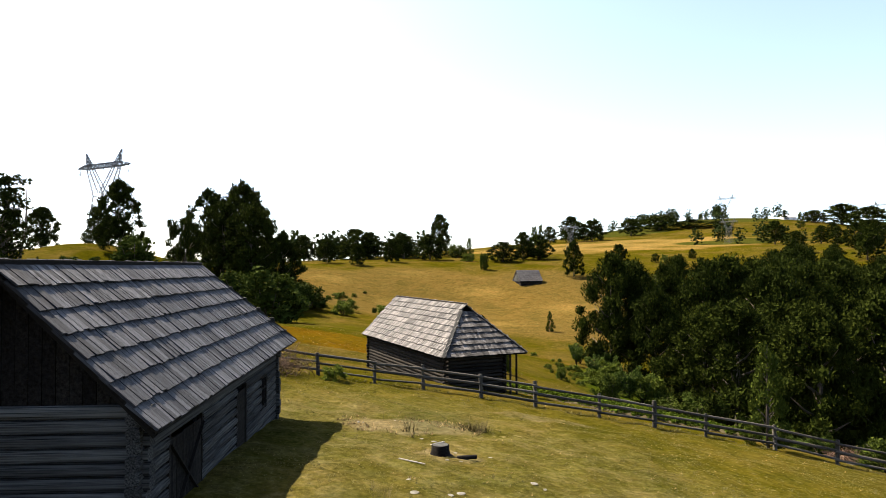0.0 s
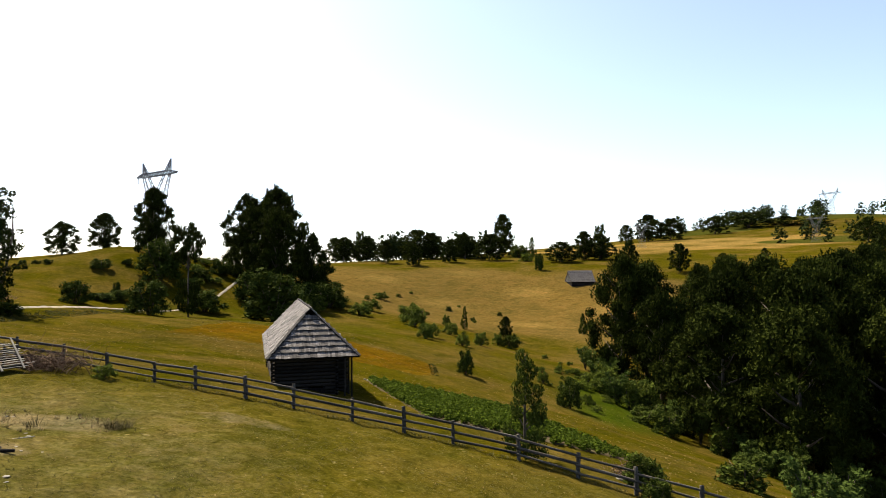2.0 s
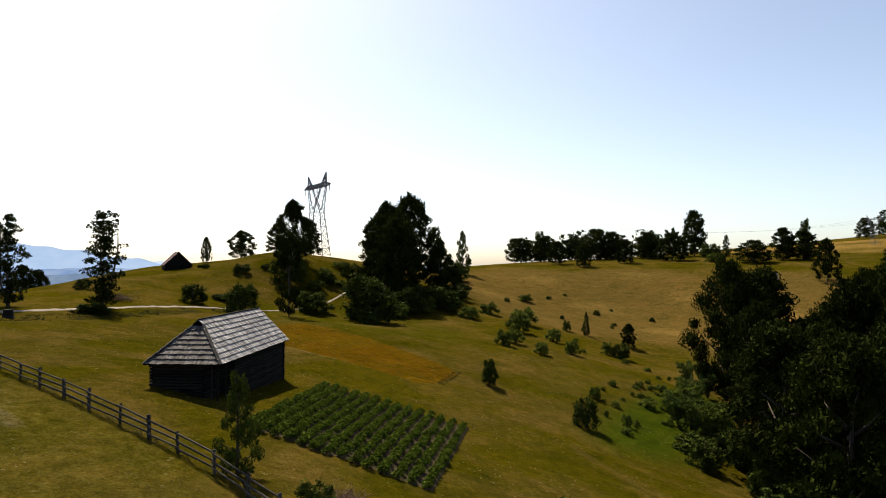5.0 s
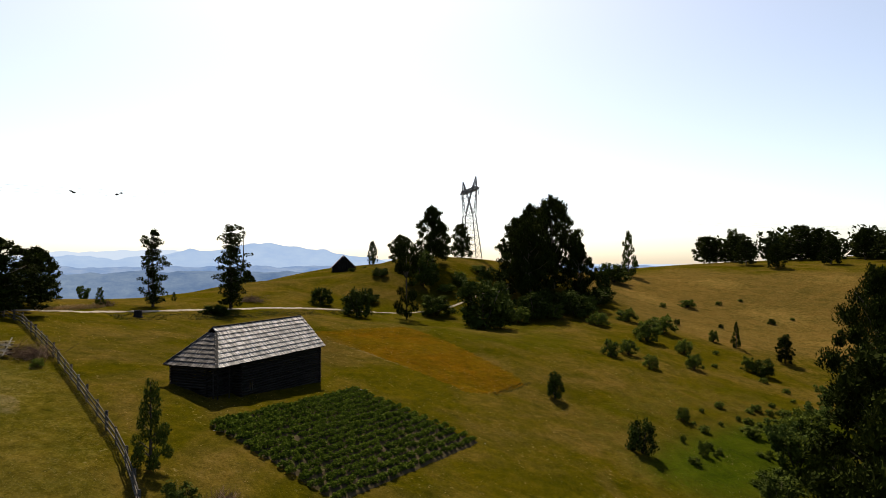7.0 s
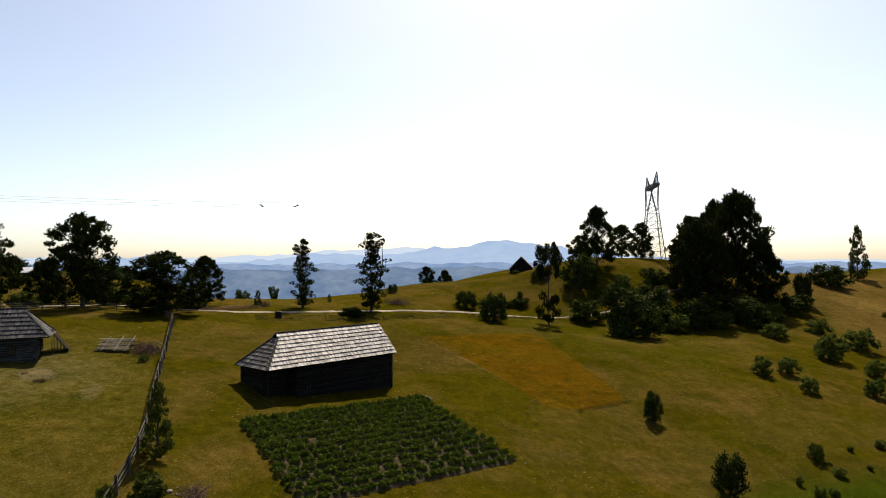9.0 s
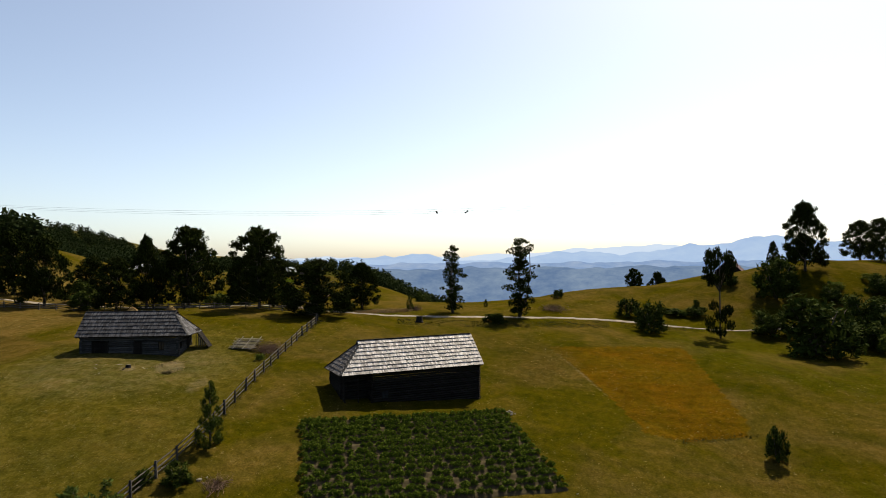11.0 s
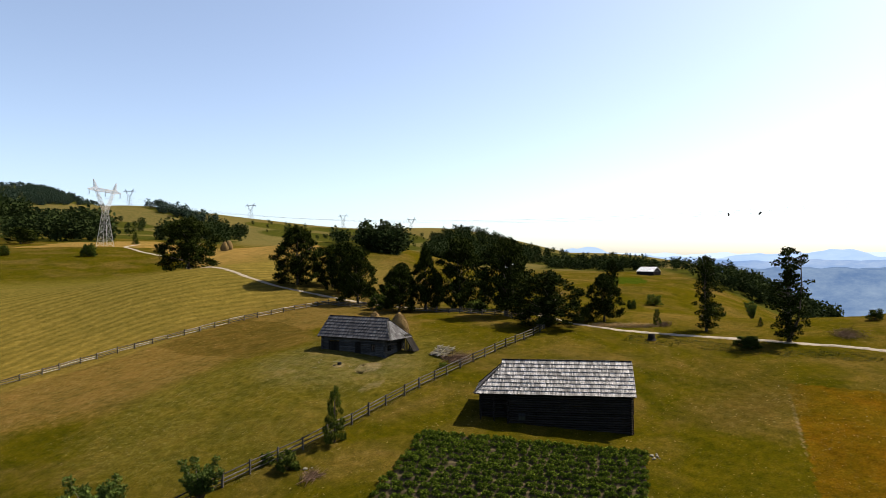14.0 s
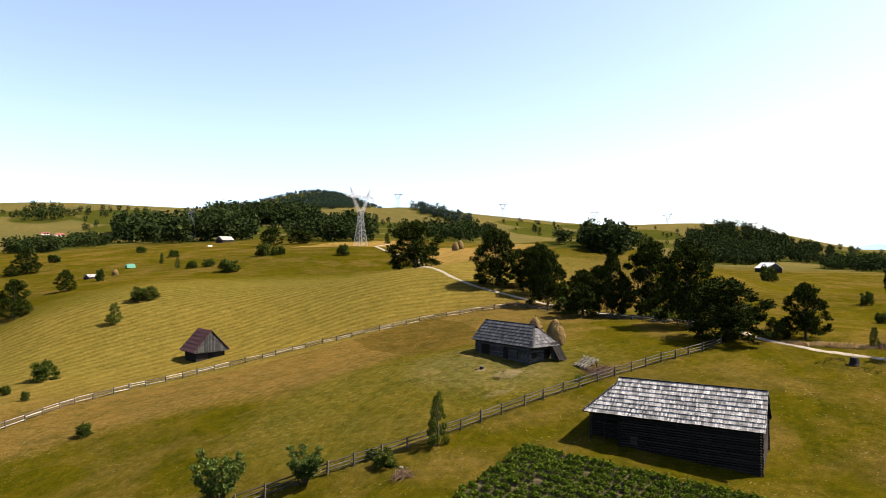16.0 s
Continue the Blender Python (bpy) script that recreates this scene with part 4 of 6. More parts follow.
# shrubs and young trees on the open slope
for kind, x, y, h, w in (
        ("U", 22.0, 87.6, 4.4, 3.1), ("U", 8.1, 89.6, 4.0, 2.3), ("L", -9.1, 141.8, 5.0, 5.6), ("L", -2.7, 119.1, 3.2, 3.0), ("L", -2.5, 124.2, 3.1, 3.4),
        ("L", -1.2, 141.9, 3.2, 3.5), ("L", 4.0, 120.5, 2.6, 2.8), ("L", 6.4, 130.9, 3.2, 3.2), ("L", 8.7, 147.7, 3.2, 2.7), ("U", 11.6, 147.3, 3.7, 4.2),
        ("B", 9.6, 163.4, 5.6, 3.8), ("C", -0.7, 164.3, 5.6, 2.4), ("L", 18.6, 103.5, 2.2, 1.9), ("L", 25.8, 92.3, 1.0, 1.6), ("L", 24.9, 96.2, 2.0, 1.4),
        ("L", 29.4, 115.9, 5.0, 5.4), ("L", 32.0, 105.5, 5.2, 5.2), ("L", 34.6, 108.5, 5.6, 5.6), ("L", 21.4, 119.9, 1.2, 1.8), ("L", 24.9, 109.9, 1.5, 3.0),
        ("L", 27.8, 111.9, 2.8, 3.6), ("L", 24.4, 122.5, 1.3, 2.2), ("L", -5.2, 163.0, 3.0, 2.2), ("L", 26.5, 118.0, 2.0, 2.6), ("L", 23.0, 113.5, 0.9, 1.6),
        ("U", -17.9, 170.9, 1.7, 1.5), ("U", -11.5, 211.6, 1.8, 2.1), ("C", 29.5, 181.0, 5.6, 3.0), ("L", 14.2, 141.0, 1.2, 1.6), ("L", 19.0, 138.0, 1.0, 1.5),
        ("L", 0.5, 152.0, 0.9, 1.3), ("L", 6.0, 139.5, 0.8, 1.4), ("U", -14.0, 186.0, 1.3, 1.4), ("U", -2.0, 196.0, 1.2, 1.6), ("U", 5.0, 214.0, 1.5, 1.7)):
    grow(kind, x, y, h, w)


# the wood in the ravine
RAVINE = [(29, 131), (33, 107), (41, 92), (50, 84), (62, 104), (78, 100), (118, 85), (165, 110), (190, 190), (150, 235), (95, 238), (62, 205), (45, 168)]
spots = []
tries = random.Random(21)
while len(spots) < 72:
    x, y = tries.uniform(28, 190), tries.uniform(82, 240)
    if inside(np.array([x]), np.array([y]), RAVINE)[0] and not (x < 38 and y < 142) and all((x - a) ** 2 + (y - b) ** 2 > (8.0 + 0.022 * y) ** 2 for a, b in spots):
        spots.append((x, y))
grow("B", 34.0, 132.5, 24.5, 12.5, True)
grow("B", 39.5, 121.0, 20.0, 10.5, True)
for x, y in spots:
    wide = tries.uniform(0.52, 0.70)
    top = tries.uniform(-3.0, 9.5) if y < 170 else tries.uniform(2, 12)
    h = min(max(top - gz(x, y), 9.0), 30.0)
    if x - 4.5 > 0.40 * y and y > 110:
        h = min(max(tries.uniform(6.0, 13.0) - gz(x, y), 10.0), 32.0)
    if x < 42 and y < 112:
        h *= 0.7
    grow("B", x, y, h, h * wide + 1.0, True)
for x, y in [(31, 128), (28.5, 124), (30, 119), (31.5, 114), (33, 110), (35, 104), (38, 99), (40, 95), (42, 90), (45, 87), (48, 84), (27, 133), (29, 139), (35, 92), (33, 97), (30, 106), (44, 82), (52, 80), (57, 82), (55, 88), (62, 90)]:
    grow("Y" if tries.random() < 0.55 else "U", x, y, tries.uniform(2.6, 5.2), tries.uniform(3.5, 5.5))


# far woods: countless trees in one sheet of crowns
def far_wood(name, patches, seed, label, material=LEAF_FAR):
    global rng
    rng = np.random.default_rng(seed)
    blob_v, blob_f = [], []
    count = 0
    for cx, cy, rx, ry, n, tall in patches:
        a, r = rng.uniform(0, 2 * np.pi, n), np.sqrt(rng.uniform(0, 1, n))
        x, y = cx + rx * r * np.cos(a), cy + ry * r * np.sin(a)
        z = ground_z(x, y)
        for px, py, pz in zip(x, y, z):
            h = tall * rng.uniform(0.65, 1.25)
            k = 120 if n < 130 else 40
            d = rng.normal(size=(k, 3))
            d /= np.linalg.norm(d, axis=1)[:, None]
            pts = np.array([px, py, pz + h * 0.5]) + d * np.array([h * 0.36, h * 0.36, h * 0.5]) * rng.uniform(0.35, 1.08, k)[:, None]
            v, f = leaf_quads(pts, h * (0.085 if k > 100 else 0.15), 0.6)
            blob_v.append(v)
            blob_f.append(f + count)
            count += len(v)
    return tagged(new(name, mesh(name, np.vstack(blob_v), np.vstack(blob_f), material)), label, "woods", kind="stuff")


far_wood("far_woods", WOODS_A, 300, "dense mixed green woods across the hills")
far_wood("far_woods", WOODS_B, 301, "dense mixed green woods across the hills")
far_wood("far_woods", WOODS_C, 302, "dense mixed green woods across the hills")
far_wood("far_woods", WOODS_D, 303, "dark green woods on the far hillside")
far_wood("far_woods", WOODS_E, 304, "dark green woods on the far hillside")
far_wood("far_woods", WOODS_F, 305, "dark wooded mountain top", LEAF_HAZED)
far_wood("far_woods", WOODS_G, 306, "green woods beyond the ravine")
far_wood("far_woods", WOODS_H, 307, "line of far trees on the meadow crest")
far_wood("far_woods", WOODS_I, 308, "woods falling to the valley")



# ---- pieces of timber ----
def box(sx, sy, sz, bevel=0.0, at=(0, 0, 0)):
    """Corners and faces of a box about `at`, its long edges cut off by bevel."""
    x, y, z = sx / 2, sy / 2, sz / 2
    b = min(bevel, y * 0.9, z * 0.9)
    ring = [(-y + b, -z), (y - b, -z), (y, -z + b), (y, z - b), (y - b, z), (-y + b, z), (-y, z - b), (-y, -z + b)] if b else [(-y, -z), (y, -z), (y, z), (-y, z)]
    n = len(ring)
    v = [(at[0] + s * x, at[1] + p, at[2] + q) for s in (-1, 1) for p, q in ring]
    f = [[k, (k + 1) % n, n + (k + 1) % n, n + k] for k in range(n)]
    f += [list(range(n))[::-1], list(range(n, 2 * n))]
    return v, f


def pole(seed, sides=8, wob=0.06, square=0.0):
    """A rough pole of length 1 along x and thickness 1."""
    r = random.Random(seed)
    off = [r.uniform(-wob, wob) for _ in range(sides)]
    v, f, k = [], [], 5
    for q in range(k):
        bend = 0.05 * math.sin(q / (k - 1) * math.pi) * r.uniform(-1, 1)
        taper = 0.5 - 0.04 * q / (k - 1)
        for s in range(sides):
            a = 2 * math.pi * (s + 0.5) / sides
            rad = taper * (1 + off[s] + r.uniform(-wob, wob) * 0.5)
            rad *= 1 + square * (abs(math.sin(2 * a)) - 0.35)
            v.append((q / (k - 1) - 0.5, math.cos(a) * rad + bend, math.sin(a) * rad + bend))
    for q in range(k - 1):
        f += [[q * sides + s, q * sides + (s + 1) % sides, (q + 1) * sides + (s + 1) % sides, (q + 1) * sides + s] for s in range(sides)]
    f += [list(range(sides))[::-1], list(range((k - 1) * sides, k * sides))]
    f = [q[::-1] for q in f]
    return v, f


def pole_set(material, count=4, sides=8, wob=0.06, square=0.0):
    return [mesh("timber", *pole(k + 3, sides, wob, square), material, square == 0) for k in range(count)]


LOGS, LOGS_GREY = pole_set(LOG), pole_set(LOG_GREY, 6, 12, 0.05, 0.3)
RAILS, RAILS_GREY = pole_set(FENCE, 4, 6, 0.12), pole_set(PALE, 3, 6, 0.1)
UNIT_BOARD = {m.name: mesh("board", *box(1, 1, 1, 0.06), m) for m in (BOARD, PALE, LOG_GREY, LOG, FENCE)}
UNIT_SHINGLE = mesh("shingle", *box(1, 1, 1), SHINGLE_PIECE)


def stick(a, b):
    """The pose of a unit piece along x from a to b, without its length."""
    a, b = Vector(a), Vector(b)
    return Matrix.Translation((a + b) / 2) @ (b - a).to_track_quat("X", "Z").to_matrix().to_4x4(), (b - a).length


def rod(name, a, b, thick, data, parent, deep=None, label=""):
    m, length = stick(a, b)
    return part(name, data, parent, label, m @ Matrix.Diagonal((length, thick, deep or thick, 1)))


# ---- wooden houses ----
def shingle_face(parent, spots, up, normal, along, span, slope_len, courses, material, width, seed, pieces=None, comb=0.0, butt=0.06):
    """Rows of split shingles on one roof face. spots(u, h): a place on the face; span(h): its ends along the row."""
    r = random.Random(seed)
    rows, verts, faces, made = slope_len / courses, [], [], 0
    for c in range(courses):
        h0 = c / courses
        lo, hi = span(min(1.0, h0 + 0.62 / courses))
        u = lo + r.uniform(-0.05, 0.02)
        while u < hi:
            wdt = min(width * r.uniform(0.7, 1.35), hi - u + 0.06)
            long = rows * 1.28 + r.uniform(-0.04, 0.05)
            if c == courses - 1:
                long = rows + comb
            mid = u + wdt / 2
            if wdt > 0.04:
                a = spots(mid, h0) - up * r.uniform(0.0, 0.045)
                lift0, lift1 = butt + r.uniform(0, 0.035), 0.018
                p0, p1 = a + normal * lift0, a + up * long + normal * lift1
                side = along * (wdt / 2 - 0.006)
                skew = along * r.uniform(-0.012, 0.012)
                if pieces is not None and pieces(mid) and made < 300:
                    x_axis, y_axis = along, (p1 - p0).normalized()
                    z_axis = x_axis.cross(y_axis).normalized()
                    m = Matrix((x_axis, y_axis, z_axis)).transposed().to_4x4()
                    m.translation = (p0 + p1) / 2
                    part("shingle", UNIT_SHINGLE, parent, "", m @ Matrix.Diagonal((wdt - 0.012, (p1 - p0).length, 0.05, 1)))
                    made += 1
                else:
                    o, t = len(verts), normal * 0.022
                    for q, thick in ((p0 - side, 1.6), (p0 + side, 1.6), (p1 + side + skew, 0.7), (p1 - side + skew, 0.7)):
                        verts += [tuple(q), tuple(q + t * thick)]
                    faces += [[o + 1, o + 3, o + 5, o + 7], [o, o + 6, o + 4, o + 2], [o, o + 2, o + 3, o + 1], [o + 2, o + 4, o + 5, o + 3], [o + 4, o + 6, o + 7, o + 5], [o + 6, o, o + 1, o + 7]]
            u += wdt
    if verts:
        tagged(part("shingles", mesh("shingles", verts, faces, material), parent), kind="stuff")


def cut(lo, hi, z, openings):
    """What is left of a log from lo to hi at height z beside the openings."""
    left = [(lo, hi)]
    for a, b, z0, z1 in openings:
        if z0 - 0.06 < z < z1 + 0.06:
            left = [q for p, s in left for q in ((p, min(s, a)), (max(p, b), s)) if q[1] - q[0] > 0.15]
    return left


def plank_door(parent, m, wide, high, material, seed, name="door", brace=False):
    """A door of upright planks; m: its lower middle, x across, y outwards."""
    r = random.Random(seed)
    door = part(name, mesh("door_ledge", *box(wide, 0.03, 0.12, 0, (0, 0, high * 0.22)), BOARD), parent, "plank door of dark weathered boards", m)
    n = max(3, round(wide / 0.2))
    for k in range(n):
        d = UNIT_BOARD[material.name]
        part("plank", d, door, "", pose((k + 0.5) / n * wide - wide / 2, 0.03 + r.uniform(0, 0.008), high / 2) @ Matrix.Diagonal((wide / n - 0.012, 0.03, high - r.uniform(0, 0.05), 1)))
    if brace:
        for s in (-1, 1):
            rod("brace", (-wide / 2 * s, 0.065, 0.1), (wide / 2 * s, 0.065, high - 0.1), 0.1, UNIT_BOARD[BOARD.name], door, 0.03)
    return door


def window(parent, m, wide, high, material):
    win = part("window", mesh("pane_back", *box(wide, 0.01, high, 0, (0, -0.03, 0)), GLASS), parent, "small window with a plain board frame", m)
    for x, z, sx, sz in ((-wide / 2, 0, 0.08, high + 0.16), (wide / 2, 0, 0.08, high + 0.16), (0, -high / 2, wide, 0.08), (0, high / 2, wide, 0.08), (0, 0, 0.04, high), (0, high * 0.12, wide, 0.035)):
        part("frame", UNIT_BOARD[material.name], win, "", pose(x, 0.0, z) @ Matrix.Diagonal((sx, 0.06, sz, 1)))
    return win


def log_house(name, label, x, y, turn, length, half, hip_run, eave, ridge, courses, openings, material_logs, seed, shingle_width=0.19, pieces=None, front=0.6, back=0.35, side=0.5, porch=None, cover=SHINGLE, dim_cover=None):
    """A log house with a shingled roof: a gable at local -x, a hip with a small gablet at local +x."""
    r = random.Random(seed)
    c, s = math.cos(radians(turn)), math.sin(radians(turn))
    floor_z = min(gz(x + c * u - s * v, y + s * u + c * v) for u in (-length / 2, 0, length / 2) for v in (-half, half)) - 0.1
    house = thing(name, label, "log house", pose(x, y, floor_z, 0, 0, turn))
    ze, zr = eave - floor_z, ridge - floor_z
    hw, x0, x1 = half - side, -length / 2 + back, length / 2 - front
    step = 0.25
    slope = math.hypot(half, zr - ze)
    top = ze + (zr - ze) * side / half - 0.12
    walls = {"wall_left": (1, "y"), "wall_right": (-1, "y"), "wall_front": (1, "x"), "wall_back": (-1, "x")}
    for wname, (sign, axis) in walls.items():
        wall = part(wname, None, house)
        gaps = openings.get(wname, [])
        holes = [(a, b, z0, z1) for a, b, z0, z1, _ in gaps]
        z, k = 0.12 + (0 if axis == "y" else step / 2), 0
        while z < top:
            lo, hi = (x0 - 0.22, x1 + 0.22) if axis == "y" else (-hw - 0.22, hw + 0.22)
            if porch and wname == porch[0]:
                if axis == "y":
                    hi = x1 - porch[1]
                elif sign > 0:
                    lo, hi = (lo, hw - porch[2]) if porch[3] > 0 else (-hw + porch[2], hi)
            if porch and axis == "x" and sign > 0:
                lo, hi = (lo, hw - porch[2]) if porch[3] > 0 else (-hw + porch[2], hi)
            for a, b in cut(lo, hi, z, holes):
                j = r.uniform(-0.04, 0.04)
                d = dice.choice(material_logs)
                if axis == "y":
                    rod("log", (a + j, sign * hw, z), (b + j, sign * hw, z), step * 1.04, d, wall, step * 0.98)
                else:
                    rod("log", (sign * x1 if sign > 0 else x0, a + j, z), (x1 if sign > 0 else x0, b + j, z), step * 1.04, d, wall, step * 0.98)
            z += step
            k += 1
        for a, b, z0, z1, what in gaps:
            mid, w2, h2 = (a + b) / 2, b - a, z1 - z0
            place = pose(mid, sign * hw, 0, 0, 0, 0 if sign > 0 else 180) if axis == "y" else pose(x1 if sign > 0 else x0, mid, 0, 0, 0, -90 if sign > 0 else 90)
            if what == "window":
                window(wall, place @ pose(0, 0.08, (z0 + z1) / 2), w2, h2, BOARD)
            elif what != "hole":
                plank_door(wall, place @ pose(0, 0.05, z0), w2, h2, BOARD, seed + int(mid * 10), brace=(what == "barn"))
                for e in (a, b):
                    q = (e, sign * (hw + 0.06), 0) if axis == "y" else ((x1 + 0.06) if sign > 0 else (x0 - 0.06), e, 0)
                    rod("post", (q[0], q[1], z0), (q[0], q[1], z1 + 0.1), 0.11, UNIT_BOARD[BOARD.name], wall)
    if porch:                                        # inner walls and posts of the open corner
        wall = part("wall_porch", None, house)
        z = 0.12
        yy = porch[3] * (hw - porch[2])
        while z < top:
            rod("log", (x1 - porch[1] - 0.2, yy, z), (x1 + 0.2, yy, z), step * 1.04, dice.choice(material_logs), wall, step * 0.98)
            rod("log", (x1 - porch[1], yy, z + step / 2), (x1 - porch[1], porch[3] * (hw + 0.2), z + step / 2), step * 1.04, dice.choice(material_logs), wall, step * 0.98)
            z += step
        for px, py in ((x1, porch[3] * hw), (x1, porch[3] * (hw - porch[2] * 0.45)), (x1 - porch[1] * 0.5, porch[3] * hw)):
            rod("porch_post", (px, py, -0.2), (px, py, top + 0.1), 0.15, dice.choice(LOGS), house)
        rod("porch_beam", (x1 - porch[1], porch[3] * hw, top), (x1 + 0.2, porch[3] * hw, top), 0.16, dice.choice(LOGS), house)
    part("floor_deck", mesh("floor_deck", *box(x1 - x0, 2 * hw, 0.08, 0, ((x0 + x1) / 2, 0, 0.25)), BOARD), house)
    # roof: boarding, then shingles
    reach = hip_run / 0.86                            # the hip's slope, were it to run on up to the ridge
    xe = lambda h: length / 2 - min(reach * h, hip_run)
    roof = part("roof", None, house, "roof of grey split shingles")
    drop = Vector((0, 0, -0.05))
    for sy in (1, -1):
        up = Vector((0, -sy * half, zr - ze)).normalized()
        normal = Vector((0, sy * (zr - ze), half)).normalized()
        spots = lambda u, h, sy=sy: Vector((u, sy * half * (1 - h), ze + (zr - ze) * h))
        poly = [spots(-length / 2, 0), spots(length / 2, 0), spots(xe(0.86), 0.86), spots(xe(1), 1), spots(-length / 2, 1)]
        if sy < 0:
            poly = poly[::-1]
        v = [tuple(p) for p in poly] + [tuple(p + drop) for p in poly]
        f = [list(range(5)), list(range(5, 10))[::-1]] + [[k, k + 5, (k + 1) % 5 + 5, (k + 1) % 5] for k in range(5)]
        part("roof_boarding", mesh("roof_boarding", v, f, BOARD), roof)
        along = Vector((1, 0, 0)) if sy < 0 else Vector((-1, 0, 0))
        sp = (lambda u, h: spots(u, h)) if sy < 0 else (lambda u, h: spots(-u, h))
        span = (lambda h: (-length / 2 - 0.05, xe(h) + 0.03)) if sy < 0 else (lambda h: (-xe(h) - 0.03, length / 2 + 0.05))
        # the sunnier slope takes the darkened shingle copy to hold back glare
        shingle_face(roof, sp, up, normal, along, span, slope, courses, dim_cover if dim_cover and sy < 0 else cover, shingle_width, seed + sy, pieces if sy < 0 and pieces else None, 0.16 if sy < 0 else 0.0, slope / courses * (0.11 if pieces else 0.13))
    # hip
    hh = 0.86
    up = Vector((-reach, 0, zr - ze)).normalized()
    normal = Vector((zr - ze, 0, reach)).normalized()
    spots = lambda u, h: Vector((length / 2 - reach * h, u, ze + (zr - ze) * h))
    poly = [spots(-half, 0), spots(half, 0), spots(half * (1 - hh), hh), spots(-half * (1 - hh), hh)]
    v = [tuple(p) for p in poly] + [tuple(p + drop) for p in poly]
    part("roof_boarding", mesh("roof_boarding", v, [[0, 1, 2, 3], [7, 6, 5, 4]] + [[k, k + 4, (k + 1) % 4 + 4, (k + 1) % 4] for k in range(4)], BOARD), roof)
    hip_courses = max(3, round(courses * hh))
    shingle_face(roof, lambda u, h: spots(u, h * hh), up, normal, Vector((0, 1, 0)), lambda h: (-half * (1 - h * hh) - 0.02, half * (1 - h * hh) + 0.02), math.hypot(reach, zr - ze) * hh, hip_courses, dim_cover or cover, shingle_width, seed + 9)
    for sy in (1, -1):                               # hip boards
        a, b = spots(sy * half, 0), spots(sy * half * (1 - hh), hh)
        rod("hip_board", a + normal * 0.09, b + normal * 0.09, 0.26, UNIT_BOARD[LOG_GREY.name], roof, 0.05)
    part("ridge_board", UNIT_BOARD[BOARD.name], roof, "", pose((xe(1) - length / 2) / 2, 0, zr + 0.06) @ Matrix.Diagonal((xe(1) + length / 2, 0.12, 0.1, 1)))
    # boarded gable
    gable = part("gable", None, house)
    n = round(2 * (half - 0.3) / 0.24)
    for k in range(n):
        y0 = -(half - 0.3) + 2 * (half - 0.3) * k / n
        y1 = y0 + 2 * (half - 0.3) / n - 0.015
        za, zb = (ze + (zr - ze) * (1 - abs(q) / half) - 0.08 for q in (y0, y1))
        zt = ze - 0.02
        if min(za, zb) > zt + 0.1:
            xx = -length / 2 + back + r.uniform(0, 0.02)
            v = [(xx, y0, zt), (xx, y1, zt), (xx, y1, zb), (xx, y0, za), (xx + 0.03, y0, zt), (xx + 0.03, y1, zt), (xx + 0.03, y1, zb), (xx + 0.03, y0, za)]
            part("board", mesh("gable_board", v, [[3, 2, 1, 0], [4, 5, 6, 7], [0, 1, 5, 4], [1, 2, 6, 5], [2, 3, 7, 6], [3, 0, 4, 7]], BOARD), gable)
    for sy in (1, -1):
        rod("rafter", (-length / 2 + 0.12, sy * (half - 0.02), ze - 0.09), (-length / 2 + 0.12, 0, zr - 0.09), 0.1, UNIT_BOARD[BOARD.name], roof, 0.12)
        rod("eave_beam", (x0 - 0.25, sy * hw, top - 0.14), (x1 + 0.25, sy * hw, top - 0.14), 0.2, dice.choice(material_logs), house)
    return house


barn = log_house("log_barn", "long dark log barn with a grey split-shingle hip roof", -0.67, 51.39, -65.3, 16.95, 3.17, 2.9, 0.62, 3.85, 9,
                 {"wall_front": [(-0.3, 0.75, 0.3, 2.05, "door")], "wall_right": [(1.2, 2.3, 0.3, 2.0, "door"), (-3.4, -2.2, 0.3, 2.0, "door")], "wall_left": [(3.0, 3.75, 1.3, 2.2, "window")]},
                 LOGS, 101, 0.18, porch=("wall_left", 3.0, 1.05, 1), dim_cover=SHINGLE_DIM)
cabin = log_house("log_cabin", "weathered log cabin with a steep grey shingle roof", -7.99, 17.68, 92.92, 13.4, 2.77, 2.24, 3.81, 6.64, 7,
                  {"wall_right": [(3.05, 3.75, 1.05, 2.0, "window"), (0.1, 1.1, 0.3, 2.1, "door"), (-4.9, -2.9, 0.25, 2.15, "barn")], "wall_front": [(-1.7, -0.9, 1.1, 1.9, "window"), (0.7, 1.7, 0.25, 2.05, "door")]},
                  LOGS_GREY, 202, 0.17, pieces=lambda u: u < 3.0, front=1.35, back=0.55, side=0.5, cover=SHINGLE_DARK)


